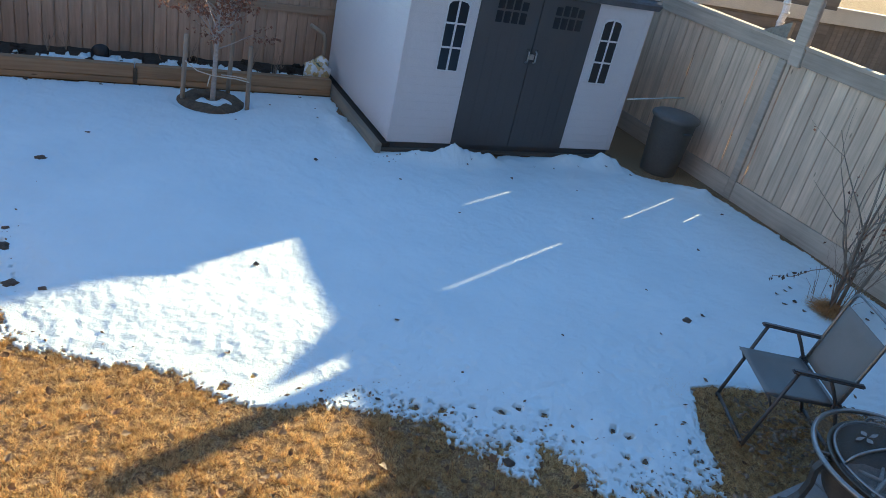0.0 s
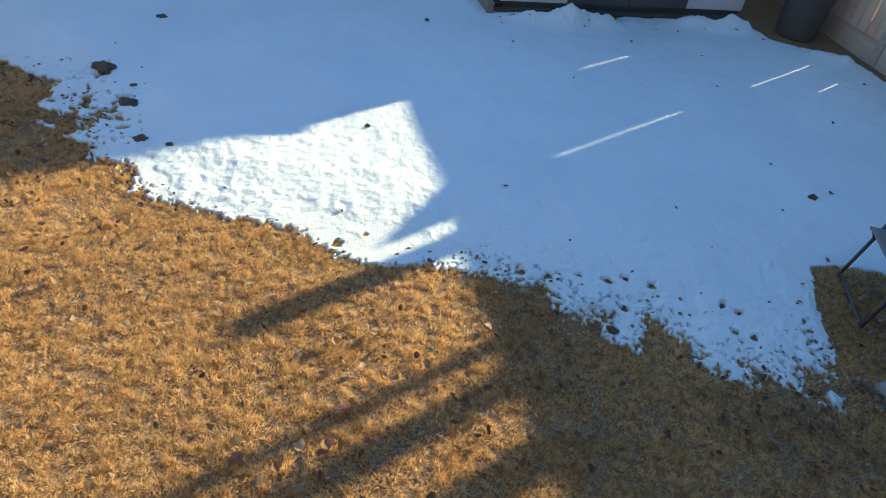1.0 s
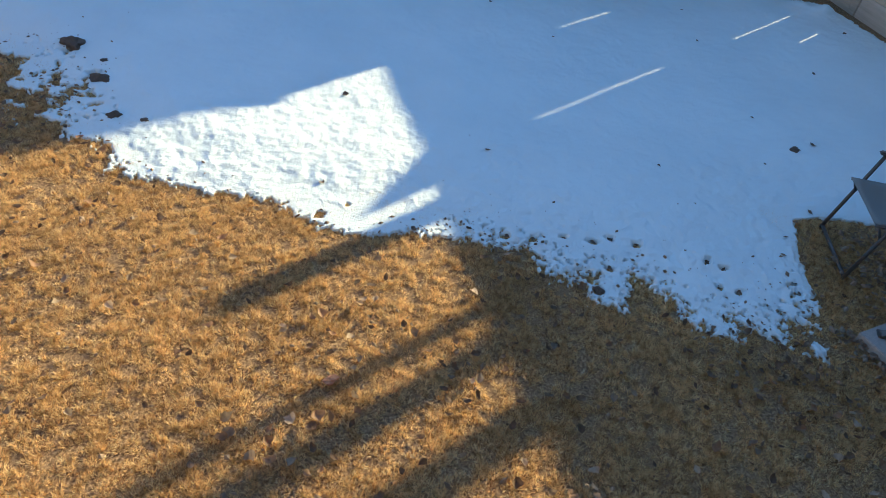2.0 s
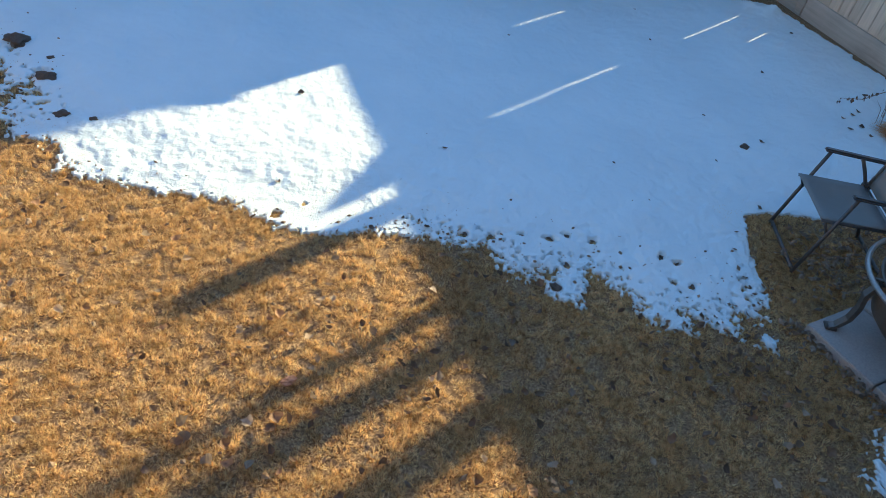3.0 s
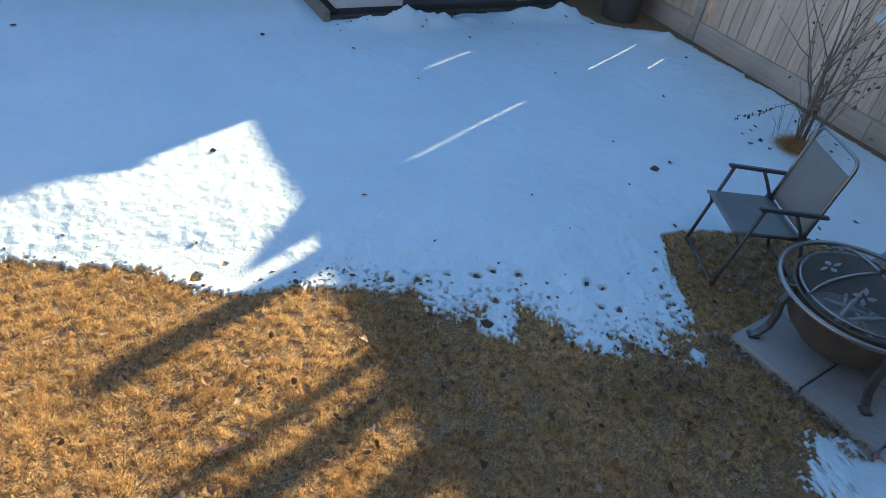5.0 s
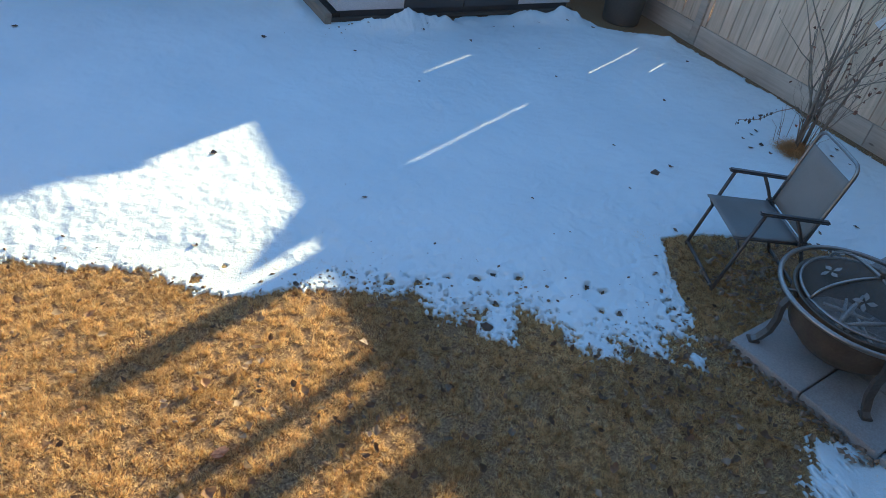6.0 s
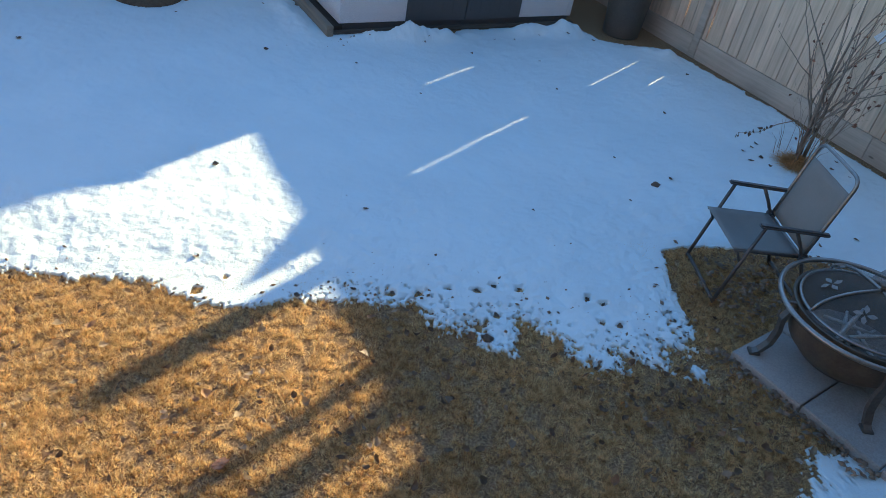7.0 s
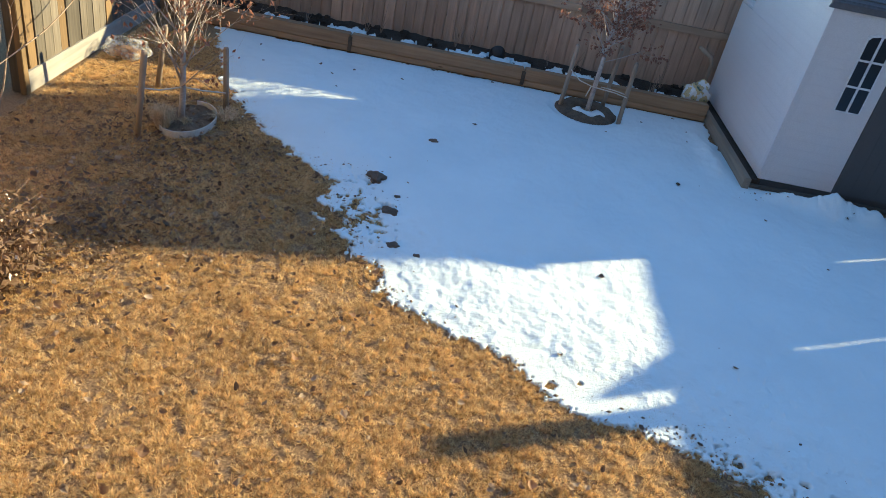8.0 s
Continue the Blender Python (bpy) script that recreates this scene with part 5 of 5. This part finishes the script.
def leaves_and_debris():
    rng = random.Random(77)
    tan = [leaf_mesh("fallen_leaf", M_LEAF, k, 0.055) for k in range(6)]
    dark = [leaf_mesh("fallen_leaf", M_LEAF_DARK, k + 20, 0.05) for k in range(4)]
    brown = [leaf_mesh("fallen_leaf", M_LEAF_BROWN, k + 60, 0.058) for k in range(4)]
    pale = [leaf_mesh("fallen_leaf", M_LEAF_PALE, k + 40, 0.06) for k in range(5)]
    n = 0
    hubs = [(rng.uniform(-3.4, 3.4), rng.uniform(1.0, 5.5)) for k in range(40)]
    while n < 262:
        x, y = rng.uniform(-3.7, 3.6), rng.uniform(0.9, 6.6)
        if n % 2:
            hub = rng.choice(hubs)
            x, y = rng.gauss(hub[0], 0.17), rng.gauss(hub[1], 0.17)
        near = 1.0 if y < 3.5 else 0.6
        if float(snow_at(x, y)) > -0.03 or rng.random() > near:
            continue
        s = rng.uniform(0.7, 1.3)
        kind = (1, 1, 0, 1, 2)[n % 5]
        o = new("fallen_leaf", rng.choice((tan, brown, pale)[kind]))
        o.matrix_basis = pose(x, y, rng.uniform(0.010, 0.020), rng.uniform(-30, 30), rng.uniform(-30, 30), rng.uniform(0, 360)) @ Matrix.Diagonal((s, s * 1.25, s, 1))
        tagged(o, ("dry curled tan leaf lying on the lawn", "dark brown curled leaf lying on the lawn", "bleached pale dry leaf lying on the lawn")[kind], "leaf", "fallen leaves on the lawn")
        n += 1
    # the large pale leaves that lie alone
    for x, y in ((1.23, 2.06), (1.28, 2.08), (0.38, 2.58), (1.75, 2.19), (0.02, 2.95), (-0.01, 3.40), (0.83, 2.72), (0.90, 2.71), (0.72, 2.32), (0.70, 2.46), (0.40, 3.09), (2.49, 1.37), (3.35, 1.15),
                 (2.13, 1.35), (1.92, 1.81), (0.99, 3.02), (-0.87, 2.88), (-0.44, 2.91), (-2.09, 3.01), (-2.06, 2.65), (-1.57, 2.14), (-1.74, 2.68), (-0.70, 2.98), (0.19, 3.17), (-0.34, 3.10)):
        o = new("fallen_leaf", rng.choice(pale))
        s = rng.uniform(0.8, 1.1)
        o.matrix_basis = pose(x, y, 0.012, rng.uniform(-25, 25), rng.uniform(-25, 25), rng.uniform(0, 360)) @ Matrix.Diagonal((s, s * 1.2, s, 1))
        tagged(o, "bleached pale dry leaf lying on the lawn", "leaf", "fallen leaves on the lawn")
    # drifts of whole dead leaves round the young tree, the dead flowers and the pavers' corner
    dead = two_scale("dead_leaf_drift", (0.050, 0.031, 0.020), (0.31, 0.20, 0.125), 12, 50, 0.85, per_island=True)
    thin(dead, 0.3)
    V, F = [], []
    shapes = [leaf_mesh("leaf_shape", dead, k + 90, 0.052) for k in range(5)]
    shapes = [([v.co.copy() for v in m.vertices], [tuple(p.vertices) for p in m.polygons]) for m in shapes]
    for cx, cy, sx, sy, count in ((-2.35, 5.50, 0.60, 0.40, 300), (-2.45, 4.15, 0.42, 0.40, 330), (-1.5, 4.8, 0.9, 0.6, 220), (-2.60, 3.85, 0.22, 0.28, 150), (-2.45, 5.95, 0.35, 0.30, 110), (-3.2, 6.9, 0.5, 0.5, 60), (-1.0, 3.2, 1.6, 0.8, 110), (3.0, 1.85, 0.35, 0.30, 130), (1.2, 2.3, 0.6, 0.4, 70)):
        for k in range(count):
            x, y = rng.gauss(cx, sx), rng.gauss(cy, sy)
            if float(snow_at(x, y)) > -0.03 or x < -3.84 or (x > 3.62 and y < 2.0):
                continue
            m = pose(x, y, rng.uniform(0.0, 0.014), rng.uniform(-35, 35), rng.uniform(-35, 35), rng.uniform(0, 360)) @ Matrix.Scale(rng.uniform(0.5, 1.15), 4)
            vs, fs = rng.choice(shapes)
            i = len(V)
            V += [m @ v for v in vs]
            F += [tuple(i + q for q in f) for f in fs]
    tagged(new("leaf_drift", raw("leaf_drift", V, F, dead)), "dark dead leaves drifted over the lawn", "leaf litter", kind="stuff")
    # crumbled bits of leaf all over the lawn, thicker by the young tree and the dead flowers
    lit = two_scale("brown_leaf_litter", (0.12, 0.075, 0.045), (0.40, 0.28, 0.18), 12, 50, 0.85, per_island=True)
    V, F = [], []
    r = np.random.RandomState(9)
    px, py = r.uniform(-3.8, 3.7, 20000), r.uniform(1.2, 7.6, 20000)
    thick = 0.8 * np.exp(-((px + 2.3) / 1.0) ** 2 - ((py - 5.4) / 1.0) ** 2) + np.exp(-((px + 2.6) / 0.6) ** 2 - ((py - 4.0) / 0.8) ** 2) + 0.8 * np.exp(-((px - 3.0) / 0.5) ** 2 - ((py - 1.8) / 0.4) ** 2)
    pick = (r.rand(20000) < 0.06 + 0.8 * thick + 0.6 * np.maximum(FIELD.fbm(px, py, 2.2, 3), 0)) & (snow_at(px, py) < -0.03)
    for x, y in zip(px[pick], py[pick]):
        a, sz = rng.uniform(0, 6.28), 0.006 + 0.018 * rng.random() ** 2
        c = Vector((x, y, rng.uniform(0.008, 0.026)))
        u = Vector((math.cos(a), math.sin(a), rng.uniform(-.7, .7))) * sz
        v = Vector((-math.sin(a), math.cos(a), rng.uniform(-.7, .7))) * sz * rng.uniform(.35, .8)
        i = len(V)
        V += [c - u, c + v, c + u, c - v, c + Vector((0, 0, sz * .4))]
        F += [(i, i + 1, i + 4), (i + 1, i + 2, i + 4), (i + 2, i + 3, i + 4), (i + 3, i, i + 4)]
    tagged(new("leaf_crumbs", raw("leaf_crumbs", V, F, lit)), "crumbled brown leaf bits scattered in the lawn", "leaf litter", kind="stuff")
    # dark crumbs and grit melted into the front of the snow
    V, F = [], []
    px, py = r.uniform(-1.4, 3.8, 40000), r.uniform(1.9, 7.0, 40000)
    inside = inside_distance(px, py, SNOW_EDGE)
    hz = snow_at(px, py)
    weight = np.exp(-np.maximum(inside, 0) / 0.13) * np.where(px > 1.3, 0.75, 0.2) * (px < 3.5) + 0.2 * np.exp(-((px + 0.9) / 0.4) ** 2 - ((py - 5.2) / 0.7) ** 2)
    pick = (inside > -0.05) & (hz > 0.0) & (r.rand(40000) < weight * (0.4 + 2.4 * np.maximum(FIELD2.fbm(px, py, 3.0, 3), 0)))
    for x, y, z in zip(px[pick], py[pick], hz[pick]):
        a, sz = rng.uniform(0, 6.28), 0.005 + 0.016 * rng.random() ** 3
        c = Vector((x, y, z + 0.001))
        u = Vector((math.cos(a), math.sin(a), 0)) * sz
        v = Vector((-math.sin(a), math.cos(a), 0)) * sz * rng.uniform(.4, .8)
        i = len(V)
        V += [c - u, c + v, c + u, c - v, c + Vector((0, 0, sz * .5))]
        F += [(i, i + 1, i + 4), (i + 1, i + 2, i + 4), (i + 2, i + 3, i + 4), (i + 3, i, i + 4)]
    tagged(new("snow_grit", raw("snow_grit", V, F, lit)), "dark grass and leaf crumbs melting into the snow", "grit", kind="stuff")
    drift = two_scale("tan_leaf_litter", (0.10, 0.068, 0.045), (0.36, 0.26, 0.18), 12, 50, 0.85, per_island=True)
    # leaves heaped round the fire pit's corner and under the chair
    V, F = [], []
    for k in range(460):
        if rng.random() < 0.3:
            y = rng.uniform(0.9, 2.0)
            x = 3.60 + (1.9 - y) * 0.13 - abs(rng.gauss(0, 0.08)) + 0.01
            if x > 3.60 + (1.9 - y) * 0.13:
                continue
        else:
            x, y = rng.gauss(4.38, 0.34), rng.gauss(2.33, 0.22)
            if y < 1.97 + (x - 3.6) * 0.13:
                continue
        a, s = rng.uniform(0, 6.28), rng.uniform(0.012, 0.032)
        c = Vector((x, y, rng.uniform(0.008, 0.03)))
        u = Vector((math.cos(a), math.sin(a), rng.uniform(-.4, .4))) * s
        v = Vector((-math.sin(a), math.cos(a), rng.uniform(-.4, .4))) * s * .6
        i = len(V)
        V += [c - u, c + v, c + u, c - v, c + Vector((0, 0, s * .35))]
        F += [(i, i + 1, i + 4), (i + 1, i + 2, i + 4), (i + 2, i + 3, i + 4), (i + 3, i, i + 4)]
    tagged(new("leaf_litter", raw("leaf_litter", V, F, drift)), "brown dead leaves drifted against the pavers", "leaf litter", kind="stuff")
    on_snow = [(-2.48, 8.38), (-2.32, 7.92), (-1.73, 8.13), (-1.55, 7.9), (-1.34, 8.15), (-1.43, 7.56), (-0.79, 8.14), (-0.48, 8.71), (0.25, 8.71), (0.09, 7.25), (1.55, 7.8), (2.04, 8.35), (2.57, 8.31),
               (2.52, 8.02), (2.16, 6.74), (2.93, 6.32), (3.27, 5.59), (4.28, 6.39), (4.97, 6.10), (4.74, 5.44), (5.61, 4.77), (4.45, 4.14), (4.72, 3.70), (4.13, 3.53), (3.25, 3.63), (2.03, 3.97), (5.68, 2.53),
               (5.95, 3.80), (5.88, 3.95), (6.02, 3.98), (5.80, 3.78), (6.12, 4.02), (6.55, 3.45), (6.62, 3.30), (6.75, 3.55), (5.93, 3.66), (1.18, 4.80), (0.81, 3.79), (6.6, 5.5), (1.28, 3.26), (1.5, 3.32), (1.62, 3.2)]
    near_shed = [(3.87, 6.71), (4.8, 6.77), (5.04, 6.72), (5.42, 6.78), (5.77, 6.70), (6.1, 6.6), (2.48, 8.70), (3.95, 6.78)]
    for hx, hy, hr in HOLES[2:14]:
        near_shed.append((hx, hy))
    for x, y in on_snow + near_shed:
        h = float(snow_at(x, y))
        o = new("fallen_leaf", rng.choice(dark))
        s = rng.uniform(0.55, 1.15)
        o.matrix_basis = pose(x, y, max(h, 0) - 0.001, rng.uniform(-8, 8), rng.uniform(-8, 8), rng.gauss(-60, 35)) @ Matrix.Diagonal((s, s * rng.uniform(0.8, 1.4), s * 0.6, 1))
        tagged(o, "dark wet leaf sunk into the snow", "leaf", "dark leaves on the snow")
    clod = clod_mesh("soil_clod", M_CLOD, 5)
    for x, y, s in ((-0.29, 6.68, .035), (-0.71, 5.70, .075), (-0.51, 5.18, .055), (-0.42, 4.69, .04), (-0.23, 4.60, .022), (4.52, 3.67, .035), (-0.48, 5.43, .022), (2.21, 2.55, .03)):
        h = max(0, float(snow_at(x, y)))
        o = new("soil_clod", clod)
        o.matrix_basis = pose(x, y, h + s * 0.05, 0, 0, rng.uniform(0, 360)) @ Matrix.Diagonal((s * 1.2, s * .9, s * .5, 1))
        tagged(o, "brown clod of frozen soil on the snow", "soil clod", "clods on the snow")
    st = clod_mesh("flat_stone", M_RED, 8)
    o = new("flat_stone", st)
    o.matrix_basis = pose(0.55, 2.22, 0.015, 0, 0, 20) @ Matrix.Diagonal((.038, .024, .013, 1))
    tagged(o, "flat reddish stone lying in the grass", "stone")


def neighbours():
    """What stands beyond the fences, with unseen shapes added to shade the yard."""
    g = thing("shading_house", "grey-brown house beyond the fence, unseen gable shaped to cast shade", "house", pose(0, 0, 0))
    # Low wall shows above the fence; the unseen gable is shaped for its shadow.
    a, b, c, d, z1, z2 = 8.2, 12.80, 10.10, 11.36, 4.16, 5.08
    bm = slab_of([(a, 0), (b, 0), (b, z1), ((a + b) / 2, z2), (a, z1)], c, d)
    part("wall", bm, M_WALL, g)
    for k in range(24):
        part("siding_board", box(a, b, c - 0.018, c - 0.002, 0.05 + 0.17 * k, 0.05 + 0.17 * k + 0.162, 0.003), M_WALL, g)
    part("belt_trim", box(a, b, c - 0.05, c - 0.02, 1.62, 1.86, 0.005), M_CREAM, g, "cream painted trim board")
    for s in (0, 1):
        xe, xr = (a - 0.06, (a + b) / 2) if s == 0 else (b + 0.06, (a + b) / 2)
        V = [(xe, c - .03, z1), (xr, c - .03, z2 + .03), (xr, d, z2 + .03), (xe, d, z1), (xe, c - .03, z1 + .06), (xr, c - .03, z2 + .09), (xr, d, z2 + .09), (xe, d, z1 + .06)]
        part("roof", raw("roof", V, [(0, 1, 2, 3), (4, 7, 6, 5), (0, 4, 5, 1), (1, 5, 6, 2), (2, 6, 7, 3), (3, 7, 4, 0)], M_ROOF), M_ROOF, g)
    f = thing("fence", "neighbour's brown board fence, its sunlit top put in as cream", "fence", pose(0, 10.4, 0))
    for k in range(90):
        x = 12.9 + 0.15 * k
        part("board", box(x, x + 0.144, 0, 0.018, 0, 1.62, 0.002), M_WALL, f)
    # Sun on the fence top is put in as cream colour on rail and cap.
    part("rail", box(12.9, 26.4, -0.05, -0.002, 1.58, 1.84, 0.004), M_CREAM, f)
    part("cap", box(12.88, 26.4, -0.07, 0.09, 1.843, 1.89, 0.004), M_CREAM, f)
    # Unseen block, added to keep the near right of the lawn in shade.
    h = thing("shading_house", "unseen plain house block added to shade the near lawn", "house", pose(0, 0, 0))
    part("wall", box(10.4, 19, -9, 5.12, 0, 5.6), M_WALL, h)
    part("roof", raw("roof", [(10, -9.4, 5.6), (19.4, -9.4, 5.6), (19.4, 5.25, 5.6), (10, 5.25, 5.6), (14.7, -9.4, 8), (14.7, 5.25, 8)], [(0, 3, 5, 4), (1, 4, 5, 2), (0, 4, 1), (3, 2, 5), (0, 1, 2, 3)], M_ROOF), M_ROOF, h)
    # Unseen stems, set along the sun's bearing to lay shadow bands on the lawn.
    t = thing("shadow_stems", "unseen stems added beyond the fence to cast shadow bands", "tree", pose(9.6, 5.9, 0))
    k = math.tan(radians(AZ))
    for yf, r in ((5.05, .055), (4.78, .10), (4.32, .125)):
        y = yf + (9.6 - 7.22) * k - 5.9
        V, F = [], []
        tube(V, F, [(0, y * .35, 0), (0, y - .16, 1.2), (0, y - .08, 2.3), (0, y, 2.85), (0, y + .12, 3.7), (0.05, y + .2, 5.5), (0.1, y + .25, 8)], [r * 1.1, r, r, r * .95, r * .9, r * .7, r * .3], 10)
        part("trunk", raw("trunk", V, F, M_BARK, True), M_BARK, t)
    # Unseen wall behind the camera, coloured dark so it bounces little warm light.
    ho = part("wall_house", box(-9, 9, -8, -1.2, 0, 6.5), M_WALL, None)
    ho.name = "own_house"
    tagged(ho, "unseen house wall behind the camera, dark to limit bounce", "house", kind="structure")


def downspout():
    t = thing("downspout", "sunlit white segmented drain pipe beyond the fence", "pipe", pose(9.5, 8.29, 0))
    pts = [(0.1, 0.30, 2.40), (0.06, 0.16, 2.2), (0.0, 0.04, 2.05), (-0.02, 0.0, 1.92), (-0.02, 0.02, 1.78), (-0.02, 0.0, 1.66), (-0.02, 0.0, -0.02)]
    part("pipe", tube_mesh("pipe", pts, [.05] * 7, M_PIPE, 12), M_PIPE, t)
    for z, y in ((2.05, .04), (1.92, 0.0), (1.78, 0.02)):
        part("collar", tube_mesh("collar", [(-0.01, y, z - .015), (-0.01, y, z + .015)], 0.06, M_PIPE, 14), M_PIPE, t)
    o = part("fence_brace", slab_of([(6.13, 1.943), (6.49, 1.943), (6.13, 2.12)], -0.02, 0.03), M_TIMBER_Y, None, at=Matrix(((0, 1, 0, 7.22), (1, 0, 0, 0), (0, 0, 1, 0), (0, 0, 0, 1))))
    tagged(o, "brown triangular wooden brace on the fence cap", "brace")


fence_right()
fence_back()
fence_left()
raised_bed()
garden_shed()
trees()
shrub()
dry_bush()
pavers()
fire_pit()
patio_chair()
trash_can()
bags()
neighbours()
downspout()
leaves_and_debris()
